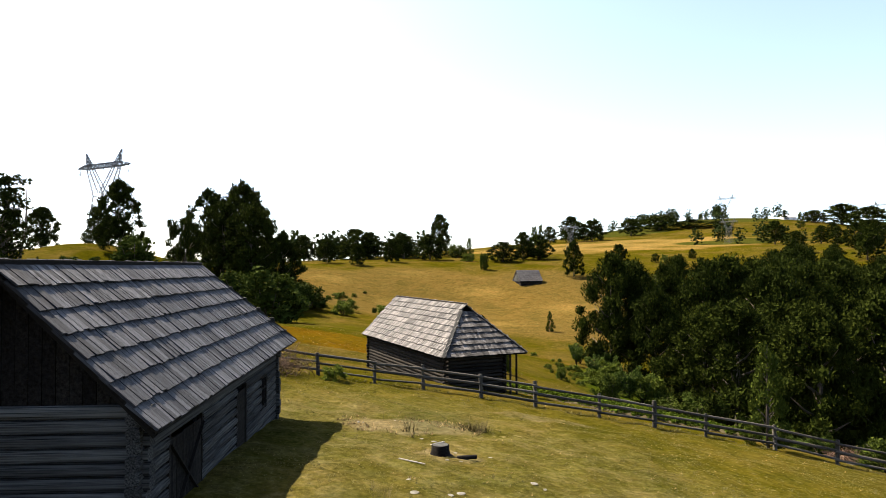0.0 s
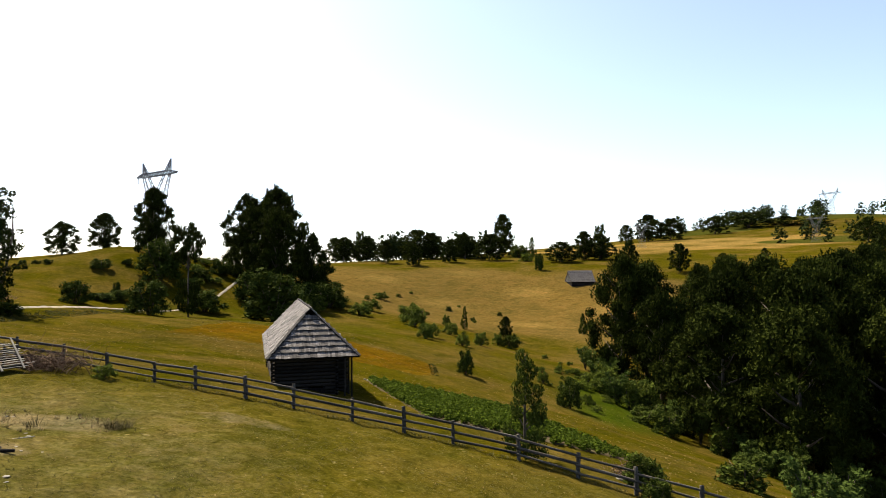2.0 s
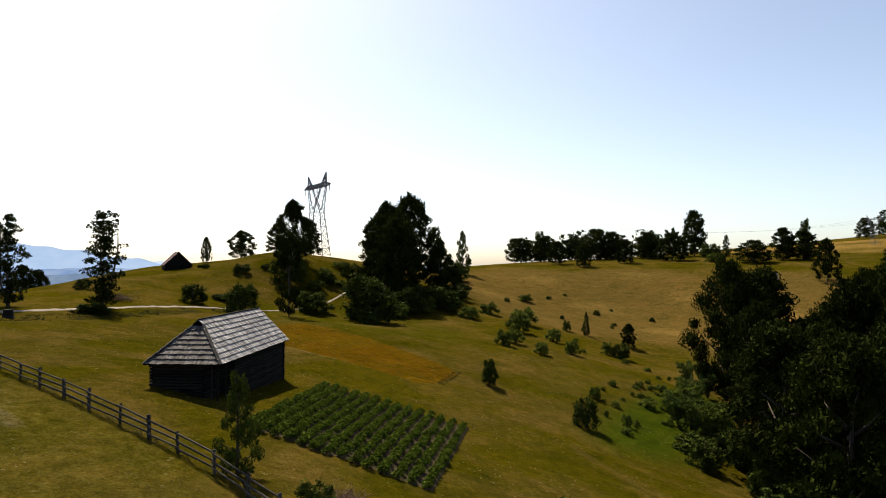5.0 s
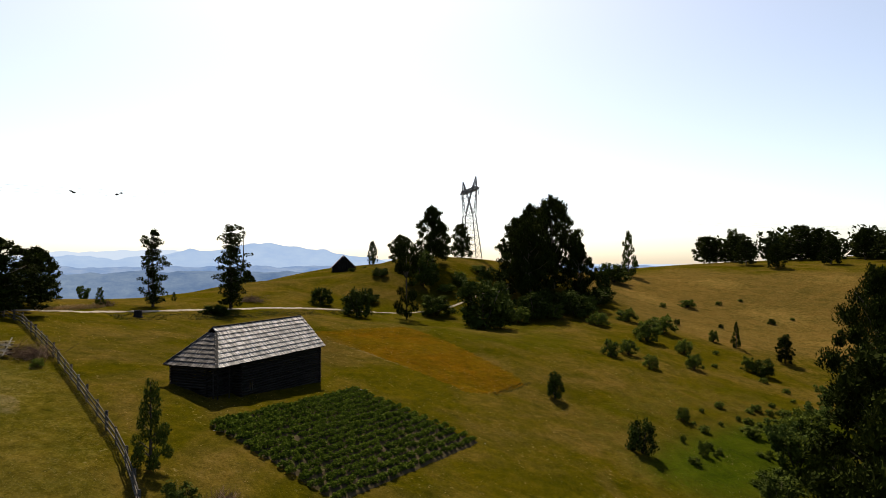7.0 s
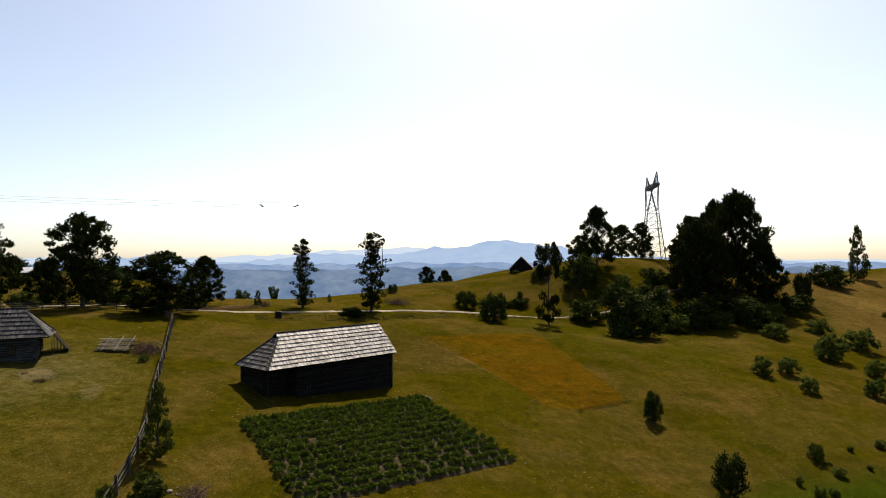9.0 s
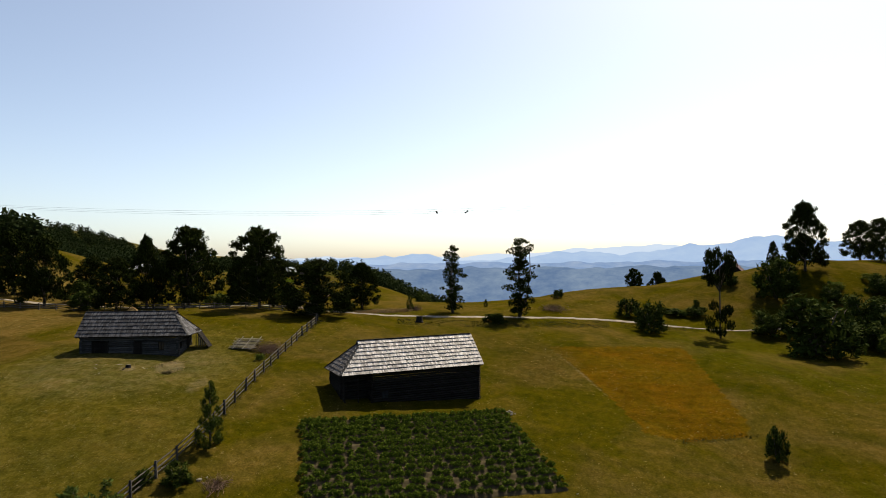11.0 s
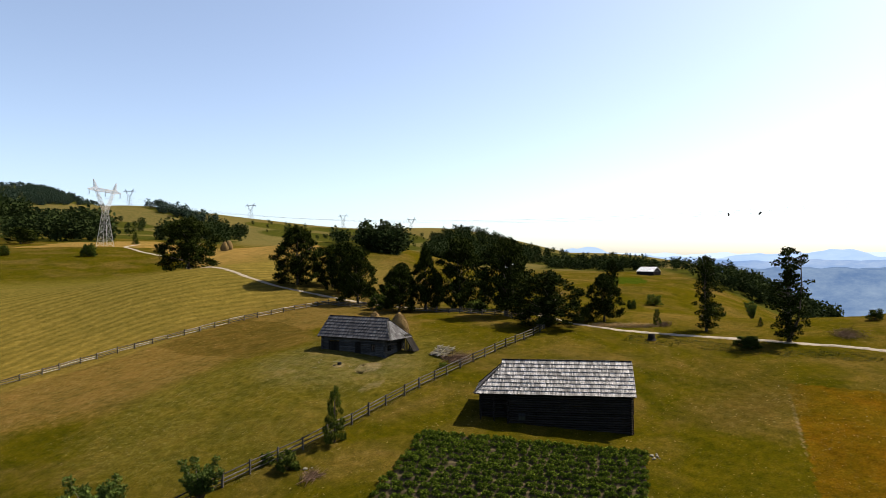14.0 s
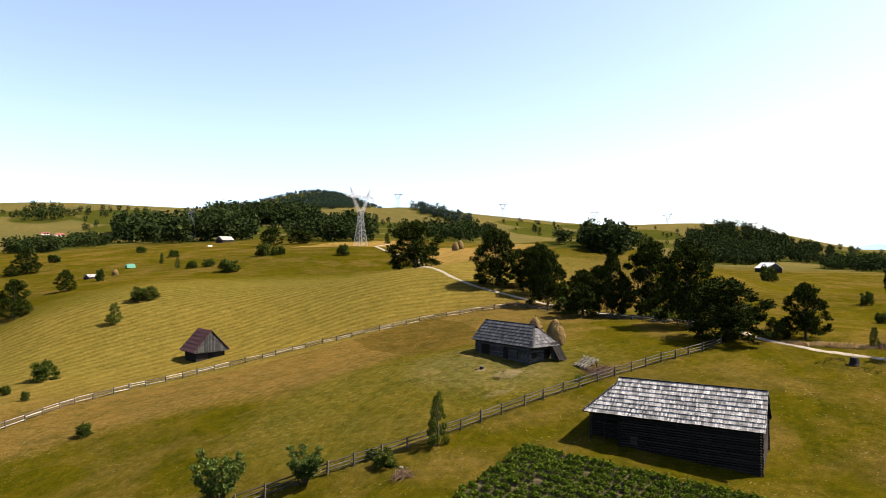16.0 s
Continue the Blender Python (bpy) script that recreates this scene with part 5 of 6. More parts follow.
def plain_hut(name, label, x, y, turn, length, half, wall, high, roof_mat, wall_mat, category="hut", overhang=0.5):
    """A small gabled hut far off: plank walls with a door, and two roof slopes."""
    z = min(gz(x + dx, y + dy) for dx in (-half, half) for dy in (-half, half)) - 0.1
    hut = thing(name, label, category, pose(x, y, z, 0, 0, turn))
    L, w = length / 2 - overhang, half - overhang
    for sy in (-1, 1):
        k = 0
        while k * 0.3 + 0.15 < wall:
            rod("log", (-L - 0.15, sy * w, k * 0.3 + 0.15), (L + 0.15, sy * w, k * 0.3 + 0.15), 0.31, LOGS[k % 4] if wall_mat is not WHITE else WHITE_LOGS[k % 2], hut)
            k += 1
    for sx in (-1, 1):
        v = [(sx * L - 0.08, -w, 0), (sx * L - 0.08, w, 0), (sx * L - 0.08, w, wall), (sx * L - 0.08, 0, wall + high * w / half), (sx * L - 0.08, -w, wall)]
        v += [(a + 0.16, b, c) for a, b, c in v]
        f = [[4, 3, 2, 1, 0], [5, 6, 7, 8, 9]] + [[k, (k + 1) % 5, (k + 1) % 5 + 5, k + 5] for k in range(5)]
        part("gable_wall", mesh("gable_wall", v, f, wall_mat), hut)
        count = max(4, round(2 * half / 0.35))
        for k in range(count):
            yy = -half + (k + 0.5) * 2 * half / count
            top = wall + high * (1 - abs(yy) / half) - 0.1
            if abs(yy) < half - 0.25 and wall_mat is not WHITE:
                part("board", UNIT_BOARD[BOARD.name if wall_mat is BOARD else LOG_GREY.name], hut, "", pose(sx * (length / 2 - 0.2), yy, (wall - 0.15 + top) / 2) @ Matrix.Diagonal((0.04, 2 * half / count - 0.03, max(0.1, top - wall + 0.15), 1)))
    plank_door(hut, pose(L + 0.1, 0, 0.1, 0, 0, -90), 1.0, min(1.8, wall - 0.2), BOARD, 3)
    for sy in (-1, 1):
        a = [(-length / 2, sy * half, wall), (length / 2, sy * half, wall), (length / 2, 0, wall + high), (-length / 2, 0, wall + high)]
        v = a + [(p, q, s + 0.12) for p, q, s in a]
        f = [[0, 1, 2, 3], [7, 6, 5, 4], [0, 4, 5, 1], [1, 5, 6, 2], [2, 6, 7, 3], [3, 7, 4, 0]]
        part("roof_slope", mesh("roof_slope", v, f if sy > 0 else [q[::-1] for q in f], roof_mat), hut)
        for k in range(1, 6):
            h = k / 6
            rod("roof_lap", (-length / 2, sy * half * (1 - h), wall + high * h + 0.13), (length / 2, sy * half * (1 - h), wall + high * h + 0.13), 0.07, UNIT_BOARD[LOG_GREY.name] if roof_mat is SHINGLE else UNIT_BOARD[BOARD.name], hut, 0.03)
    return hut


WHITE_LOGS = [mesh("wall_band", *pole(50 + k), WHITE, True) for k in range(2)]
plain_hut("field_hut", "small wooden hut with a rusty brown sheet roof", 20.5, -50.5, 100, 7.0, 4.0, 2.3, 4.3, RUST_ROOF, LOG, overhang=0.95)
plain_hut("hill_hut", "small dark wooden hut on the hill crest", -117, 140, -31, 8.2, 4.0, 1.4, 4.0, RUST_ROOF, BOARD)
plain_hut("hay_hut", "small shingle-roofed hay barn in the golden meadow", 33.2, 257, 15, 9.5, 4.2, 1.8, 4.2, SHINGLE_DIM, LOG)


# ---- fences ----
def fence(label, points, rails, spacing=3.0, seed=1, tall=1.2, data=RAILS):
    """Posts with rough rails along a line over the ground."""
    r = random.Random(seed)
    p = np.array(points, float)
    at = np.concatenate([[0], np.cumsum(np.hypot(*np.diff(p, axis=0).T))])
    n = round(at[-1] / spacing)
    s = [at[-1] * k / n + (r.uniform(-0.25, 0.25) if 0 < k < n else 0) for k in range(n + 1)]
    xs, ys = np.interp(s, at, p[:, 0]), np.interp(s, at, p[:, 1])
    base = (float(xs[0]), float(ys[0]), gz(xs[0], ys[0]))
    whole = thing("fence", label, "fence", pose(*base), "wooden fences round the yards")
    spot = [(float(x) - base[0], float(y) - base[1], gz(x, y) - base[2]) for x, y in zip(xs, ys)]
    tops = []
    for x, y, z in spot:
        h, lean, lean2 = tall * r.uniform(0.92, 1.12), r.uniform(-0.06, 0.06), r.uniform(-0.06, 0.06)
        tops.append((lean, lean2))
        rod("post", (x, y, z - 0.35), (x + lean, y + lean2, z + h), r.uniform(0.18, 0.25), dice.choice(RAILS), whole)
    for (a, b) in zip(range(n), range(1, n + 1)):
        for h in rails:
            ha, hb = h * tall + r.uniform(-0.05, 0.05), h * tall + r.uniform(-0.05, 0.05)
            off = 0.09 if (a % 2) else 0.07
            rod("rail", (spot[a][0] - 0.1, spot[a][1] - off, spot[a][2] + ha), (spot[b][0] + 0.1, spot[b][1] - off, spot[b][2] + hb), r.uniform(0.08, 0.11), dice.choice(data), whole, r.uniform(0.12, 0.17))
    return whole


fence("grey wooden post-and-rail fence between yard and field", [(-33.5, 35.0), (-29, 36), (-9.7, 35.5), (3, 34.9), (14.9, 34.5), (20.9, 33.6), (27.5, 32.2), (36, 30.6), (46, 28.5), (55, 27)], (0.88, 0.56, 0.24), 3.0, 11, 1.25)
fence("bleached wooden rail fence along the mown slope", [(-43.5, -23.5), (-26.6, -26.3), (-14, -29.0), (-2, -31.8), (8, -33.8), (20.5, -34.2), (36.7, -31.5), (47, -26.8), (57, -18.5), (70, -8)], (0.85, 0.55, 0.25), 3.1, 12, 1.1, RAILS_GREY + RAILS)
fence("old wooden rail fence under the roadside trees", [(-43.5, -23.5), (-45.0, -10.0), (-45.2, 1), (-44.5, 11), (-42.5, 22), (-37, 31), (-33.5, 35.0)], (0.85, 0.55, 0.25), 3.0, 13, 1.15)


# ---- potato field ----
FIELD = [(11.1, 42.0), (1.4, 62.4), (16.3, 67.2), (24.8, 45.0)]


def crop_field():
    global rng
    rng = np.random.default_rng(77)
    a, b, c, d = (Vector(p) for p in FIELD)
    base = (a.x, a.y, gz(*a))
    patch = thing("potato_field", "plot of leafy green potato plants in ridged rows", "crop field", pose(*base))
    # ridged soil
    nu, nv = 150, 40
    verts, faces = [], []
    rows = 14
    for i in range(nu + 1):
        u = i / nu
        for j in range(nv + 1):
            v = j / nv
            p = (a.lerp(d, u)).lerp(b.lerp(c, u), v)
            ridge = 0.2 * (0.5 - 0.5 * math.cos(2 * math.pi * u * rows))
            rim = min(u, 1 - u, v, 1 - v) < 0.004
            verts.append((p.x - base[0], p.y - base[1], gz(p.x, p.y) - base[2] + (0.05 + ridge if not rim else -0.12)))
    for i in range(nu):
        for j in range(nv):
            k = i * (nv + 1) + j
            faces.append([k, k + nv + 1, k + nv + 2, k + 1])
    part("soil_bed", mesh("soil_bed", verts, faces, SOIL, True), patch)
    kinds = []
    for k in range(6):
        dome = rng.normal(size=(150, 3))
        dome /= np.linalg.norm(dome, axis=1)[:, None]
        dome[:, 2] = np.abs(dome[:, 2])
        pts = dome * np.array([0.43, 0.43, 0.46]) * rng.uniform(0.55, 1.08, 150)[:, None] + np.array([0, 0, 0.05])
        kinds.append(leaf_quads(pts, 0.105, 0.4))
    data = [mesh("potato_plant", v, f, LEAF_CROP) for v, f in kinds]
    made, rest_v, rest_f, count = 0, [], [], 0
    for i in range(rows):
        for j in range(34):
            u, v = (i + 0.5) / rows + rng.normal() * 0.004, (j + 0.5) / 34 + rng.normal() * 0.006
            if rng.random() < 0.012:
                continue
            p = (a.lerp(d, u)).lerp(b.lerp(c, u), v)
            size = rng.uniform(0.86, 1.14) * (1.0 - 0.16 * u)
            z = gz(p.x, p.y) - base[2] + 0.13
            turn = rng.uniform(0, 360)
            k = int(rng.integers(6))
            if i >= 5 and made < 300:
                part("potato_plant", data[k], patch, "", pose(p.x - base[0], p.y - base[1], z, 0, 0, turn) @ Matrix.Scale(size, 4))
                made += 1
            else:
                vv, ff = kinds[k]
                ca, sa = math.cos(turn), math.sin(turn)
                q = vv * size
                rest_v.append(np.stack([q[:, 0] * ca - q[:, 1] * sa + p.x - base[0], q[:, 0] * sa + q[:, 1] * ca + p.y - base[1], q[:, 2] + z], 1))
                rest_f.append(ff + count)
                count += len(q)
    tagged(part("potato_plants", mesh("potato_plants", np.vstack(rest_v), np.vstack(rest_f), LEAF_CROP), patch), kind="stuff")


crop_field()


# ---- power line ----
def truss(points, width_at, panels):
    """Four-sided lattice from the first to the last point: corner bars and crossed braces."""
    legs, braces = [], []
    a, b = Vector(points[0]), Vector(points[1])
    axis = (b - a).normalized()
    u = axis.orthogonal().normalized() if abs(axis.z) < 0.9 else Vector((1, 0, 0))
    if abs(axis.z) < 0.9:
        u = Vector((0, 1, 0)) if abs(axis.y) < 0.9 else Vector((1, 0, 0))
    w = axis.cross(u).normalized()
    ring = []
    for k in range(panels + 1):
        h = k / panels
        c, half = a.lerp(b, h), (width_at[0] * (1 - h) + width_at[1] * h) / 2
        ring.append([c + u * half * i + w * half * j for i, j in ((-1, -1), (1, -1), (1, 1), (-1, 1))])
    for q in range(4):
        legs.append((ring[0][q], ring[-1][q]))
        for k in range(panels):
            braces.append((ring[k][q], ring[k + 1][(q + 1) % 4]))
            braces.append((ring[k][(q + 1) % 4], ring[k + 1][q]))
            braces.append((ring[k + 1][q], ring[k + 1][(q + 1) % 4]))
    return legs, braces


def bars(pairs, thick):
    pieces = []
    for a, b in pairs:
        m, length = stick(a, b)
        v, f = box(length, thick, thick)
        pieces.append(([tuple(m @ Vector(p)) for p in v], f))
    return joined(pieces)


PYLON_PARTS = {}


def pylon(x, y, turn, high, material, thick=0.095, sink=0.0, base=6.2, waist=3.3, group="pylons of the power line"):
    """A lattice tower with a forked head and a long cross arm, built once for each material."""
    key = (material.name, thick, base, waist)
    if key not in PYLON_PARTS:
        made = []
        legs, braces = truss([(0, 0, 0), (0, 0, 13.4)], (base, waist), 6)
        for pair in legs:
            made.append(("leg", mesh("leg", *bars([pair], thick * 1.5), material)))
        made.append(("bracing", mesh("bracing", *bars(braces, thick * 0.7), material)))
        for s in (-1, 1):
            # outer and inner posts of the window under the arm, laced together
            outer = [(Vector((d, s * waist / 2, 13.4)), Vector((d * 0.45, s * 5.9, 21.2))) for d in (-waist / 2, waist / 2)]
            inner = [(Vector((d * 0.8, s * 0.15, 14.2)), Vector((d * 0.45, s * 4.9, 21.2))) for d in (-waist / 2, waist / 2)]
            lace = []
            for k in range(6):
                h0, h1 = k / 6, (k + 1) / 6
                for o, i in zip(outer, inner):
                    lace += [(o[0].lerp(o[1], h0), i[0].lerp(i[1], h1)), (i[0].lerp(i[1], h0), o[0].lerp(o[1], h1))]
                lace += [(outer[0][0].lerp(outer[0][1], h0), outer[1][0].lerp(outer[1][1], h1)), (outer[1][0].lerp(outer[1][1], h0), outer[0][0].lerp(outer[0][1], h1))]
            made.append(("fork_arm", mesh("fork_arm", *bars(outer + inner, thick * 1.3), material)))
            made.append(("fork_lacing", mesh("fork_lacing", *bars(lace, thick * 0.65), material)))
            l3, b3 = truss([(0, s * 5.6, 21.6), (0, s * 7.1, 25.0)], (1.3, 0.15), 3)
            made.append(("peak", mesh("peak", *bars(l3 + b3, thick * 0.9), material)))
        l4, b4 = truss([(0, -7.0, 21.4), (0, 7.0, 21.4)], (1.1, 1.1), 10)
        made.append(("cross_arm", mesh("cross_arm", *bars(l4 + b4, thick * 0.9), material)))
        for s in (-1, 1):
            l5, b5 = truss([(0, s * 7.0, 21.4), (0, s * 10.3, 21.2)], (1.1, 0.2), 3)
            made.append(("arm_tip", mesh("arm_tip", *bars(l5 + b5, thick * 0.8), material)))
        for s in (-9.6, 0, 9.6):
            pieces = [box(0.28, 0.28, 0.14, 0.08, (0, s, 21.2 - 0.28 * k)) for k in range(8)]
            made.append(("insulator", mesh("insulator", *joined(pieces), GLASS)))
        PYLON_PARTS[key] = made
    ob = thing("pylon", "tall grey steel lattice pylon with a forked head", "pylon", pose(x, y, gz(x, y) - sink, 0, 0, turn) @ Matrix.Scale(high / 25.0, 4), group)
    for name, data in PYLON_PARTS[key]:
        part(name, data, ob)
    return ob


pylon(-88.1, 169.1, 62, 25.5, STEEL, 0.13)
pylon(-107, -233, 118, 32, STEEL_PALE, 0.075, base=4.4, waist=1.5)
for x, y, turn, high in ((76, 389, 40, 15), (163, 372, 30, 15), (-60, -425, 0, 26), (-438, -772, 20, 24), (-540, -645, 10, 22), (-690, -610, 10, 22), (-800, -560, 0, 26), (-900, -480, 0, 26), (300, 690, 30, 30), (420, 620, 30, 30)):
    pylon(x, y, turn, high, STEEL, 0.085)


def wire(a, b, sag, parent):
    pts = [Vector(a).lerp(Vector(b), k / 24) - Vector((0, 0, 4 * sag * (k / 24) * (1 - k / 24))) for k in range(25)]
    part("wire", mesh("wire", *tube(pts, [0.02] * 25, 4), STEEL), parent)


line = thing("power_line", "thin sagging wires of the overhead power line", "power line", pose(0, 0, 0))
za, zb = gz(-88.1, 169.1), gz(-107, -233)
for s in (-7.2, 0, 7.2):
    wire((-88.1 + s * 0.9, 169.1 + s * 0.4, za + 19.5), (-107 + s * 1.1, -233 - s * 0.3, zb + 25), 12.5, line)
    wire((-88.1 + s * 0.9, 169.1 + s * 0.4, za + 19.5), (76 + s, 389 - s * 0.6, gz(76, 389) + 12.5), 9, line)
for x, y, z in ((-87.6, 54.4, 24.8), (-86.2, 54.6, 24.4), (-81.6, 61.4, 24.1), (-80.2, 61.8, 24.3)):
    v, f = joined([box(0.9, 0.14, 0.14, 0.03), box(0.16, 0.16, 0.4, 0.03)])
    part("damper", mesh("damper", v, f, DARK), line, "", pose(x, y, z, 0, dice.uniform(-20, 20), 35))


# ---- hay, wood and stones ----
def haystack(x, y, high, wide, seed):
    """A pointed stack of hay round a pole."""
    global rng
    rng = np.random.default_rng(seed)
    stack = thing("haystack", "pointed golden-brown haystack with a centre pole", "haystack", pose(x, y, gz(x, y) - 0.05), "haystacks in the meadows")
    verts, faces, segs = [], [], 22
    prof = [(0.0, 0.42), (0.08, 0.47), (0.3, 0.5), (0.52, 0.46), (0.70, 0.37), (0.86, 0.23), (0.95, 0.10), (1.0, 0.015)]
    for h, rad in prof:
        for k in range(segs):
            a = 2 * math.pi * k / segs
            q = rad * wide * (1 + 0.06 * rng.normal() * (0 < h < 0.97))
            verts.append((math.cos(a) * q, math.sin(a) * q, h * high + 0.05 * rng.normal() * (0 < h < 0.9)))
    for i in range(len(prof) - 1):
        faces += [[i * segs + k, i * segs + (k + 1) % segs, (i + 1) * segs + (k + 1) % segs, (i + 1) * segs + k] for k in range(segs)]
    faces.append([(len(prof) - 1) * segs + k for k in range(segs)])
    part("hay", mesh("hay", verts, faces, HAY, True), stack)
    pts = []
    for _ in range(1400):
        h = rng.uniform(0, 0.95)
        rad = np.interp(h, [p[0] for p in prof], [p[1] for p in prof]) * wide
        a = rng.uniform(0, 6.283)
        pts.append((math.cos(a) * rad, math.sin(a) * rad, h * high))
    v, f = leaf_quads(np.array(pts), 0.10, 1.6)
    tagged(part("loose_straw", mesh("loose_straw", v, f, HAY), stack), kind="stuff")
    part("pole", LOGS[0], stack, "", pose(0, 0, high / 2 + 0.15, 0, 90, 0) @ Matrix.Diagonal((high + 0.3, 0.09, 0.09, 1)))


haystack(-15.7, 18.3, 4.0, 3.0, 1)
haystack(-16.7, 12.5, 3.7, 2.7, 2)
haystack(-119, -158, 4.2, 3.4, 3)
haystack(-124.5, -162, 4.4, 3.4, 4)
haystack(19, -203, 2.6, 2.4, 5)


def stump(x, y, wide, high, label):
    ob = thing("tree_stump", label, "tree stump", pose(x, y, gz(x, y) - 0.05, 0, 0, 20))
    r = random.Random(int(x * 10))
    verts, faces, segs = [], [], 16
    for h, s in ((0, 1.35), (0.12, 1.12), (0.4, 1.0), (0.96, 0.94), (1.0, 0.88)):
        for k in range(segs):
            a = 2 * math.pi * k / segs
            q = wide / 2 * s * (1 + 0.08 * math.sin(3 * a + 1) * (1.4 - h) + r.uniform(-0.03, 0.03))
            verts.append((math.cos(a) * q, math.sin(a) * q, h * high))
    for i in range(4):
        faces += [[i * segs + k, i * segs + (k + 1) % segs, (i + 1) * segs + (k + 1) % segs, (i + 1) * segs + k] for k in range(segs)]
    part("trunk", mesh("trunk", verts, faces, BOARD, True), ob)
    part("cut_face", mesh("cut_face", *[[(math.cos(2 * math.pi * k / segs) * wide * 0.435, math.sin(2 * math.pi * k / segs) * wide * 0.435, high - d) for d in (0.0, 0.05) for k in range(segs)], [list(range(segs))] + [[k + segs, (k + 1) % segs + segs, (k + 1) % segs, k] for k in range(segs)]], LOG_GREY), ob, "grey weathered cut face")
    return ob


stump(-0.1, 19.9, 0.56, 0.36, "dark weathered tree stump cut flat in the yard")
stump(-37.3, 51.8, 1.1, 1.0, "large dark old tree stump beside the track")


def lying_log(x, y, length, thick, turn, data, label):
    ob = thing("branch", label, "branch", pose(x, y, gz(x, y) + thick * 0.4, 0, dice.uniform(-3, 3), turn) @ Matrix.Diagonal((length, thick, thick, 1)), "fallen branches in the yard", data=data)
    return ob


lying_log(0.7, 19.75, 0.6, 0.14, 12, LOGS[1], "short dark log lying beside the stump")
lying_log(-0.9, 18.55, 1.0, 0.045, -40, RAILS_GREY[0], "pale bare branch lying on the grass")
lying_log(-0.2, 21.6, 0.7, 0.04, 50, RAILS_GREY[2], "pale bare branch lying on the grass")
lying_log(12.2, 42.1, 1.4, 0.08, 30, RAILS_GREY[1], "pale stick lying at the edge of the crop")


def rock(seed):
    bm = bmesh.new()
    bmesh.ops.create_icosphere(bm, subdivisions=2, radius=0.5)
    r = random.Random(seed)
    k = [Vector((r.uniform(-1, 1), r.uniform(-1, 1), r.uniform(-1, 1))) for _ in range(7)]
    for v in bm.verts:
        v.co *= 1 + 0.22 * sum(math.sin(3 * v.co.dot(q) + i) for i, q in enumerate(k)) / 3
        v.co.z *= 0.62
    me = bpy.data.meshes.new("stone")
    bm.to_mesh(me)
    bm.free()
    me.materials.append(STONE)
    return me


ROCKS = [rock(k) for k in range(5)]


def stone(x, y, size, label="pale field stone half sunk in the grass", high=0.8):
    thing("stone", label, "stone", pose(x, y, gz(x, y) + size * 0.1 * high, 0, 0, dice.uniform(0, 360)) @ Matrix.Diagonal((size, size * dice.uniform(0.6, 0.9), size * high, 1)), "pale stones in the grass", data=dice.choice(ROCKS))


for x, y, size in ((1.6, 62.9, 0.55), (2.2, 63.3, 0.5), (1.1, 63.2, 0.45), (1.9, 63.7, 0.4), (1.5, 63.4, 0.5), (16.6, 67.6, 0.35), (22.5, 36.4, 0.5), (22.9, 36.9, 0.4), (22.1, 36.9, 0.35), (-26.6, 74, 0.25), (-24, 71.2, 0.2), (13.5, 57, 0.15), (-17.2, 80.5, 0.25), (-7.5, 77.5, 0.2),
                   (-3.1, 24.0, 0.25)):
    stone(x, y, size * (0.7 if size < 0.5 else 1.0))
for x, y, size in ((-0.71, 15.9, 0.34), (0.38, 16.5, 0.42), (0.15, 16.2, 0.26), (2.45, 17.9, 0.34), (2.7, 17.6, 0.22), (-3.0, 24.2, 0.26), (-1.86, 25.2, 0.2), (-0.32, 21.95, 0.28), (-0.75, 22.3, 0.2), (-0.9, 16.9, 0.2),
                   (1.46, 20.5, 0.18), (0.35, 20.6, 0.22), (0.75, 20.35, 0.2), (0.1, 19.25, 0.18), (0.5, 19.3, 0.16), (-2.9, 13.2, 0.2)):
    stone(x, y, size * 0.8, "flat pale stone sunk level in the short grass", 0.2)


def plank_stack():
    """Leaning crib of pale sawn boards with a heap of brushwood behind."""
    x, y = -10.0, 30.4
    stack = thing("board_stack", "sloping stack of pale weathered fence boards and laths", "wood pile", pose(x, y, gz(x, y), 0, 0, 74) @ Matrix.Diagonal((0.95, 0.95, 0.95, 1.0)))
    r = random.Random(4)
    for k in range(3):
        rod("bearer", (-1.9, -0.6 + 0.6 * k, 0.08 + 0.4 * k), (1.9, -0.6 + 0.6 * k, 0.08 + 0.4 * k), 0.16, dice.choice(LOGS), stack)
    for k in range(12):
        f = (k + 0.3) / 12
        lo, hi = -2.1 + r.uniform(-0.25, 0.25), 1.9 + r.uniform(-0.35, 0.3)
        rod("board", (lo, -0.95 + 1.9 * f, 0.10 + 1.2 * f + r.uniform(-0.03, 0.03)), (hi, -0.95 + 1.9 * f + r.uniform(-0.06, 0.06), 0.10 + 1.2 * f + r.uniform(-0.03, 0.03)), r.uniform(0.11, 0.16), UNIT_BOARD[PALE.name], stack, 0.035)
    for px in (-1.2, 0.3, 1.5):
        rod("lath", (px - 0.25, -1.15, 0.02), (px + r.uniform(0.1, 0.3), 0.95, 1.42 + r.uniform(0, 0.12)), 0.10, UNIT_BOARD[PALE.name], stack, 0.05)
    for k in range(3):
        rod("prop", (-1.5 + 1.4 * k, 0.85, -0.05), (-1.5 + 1.4 * k, 0.7, 1.1), 0.14, dice.choice(LOGS), stack)


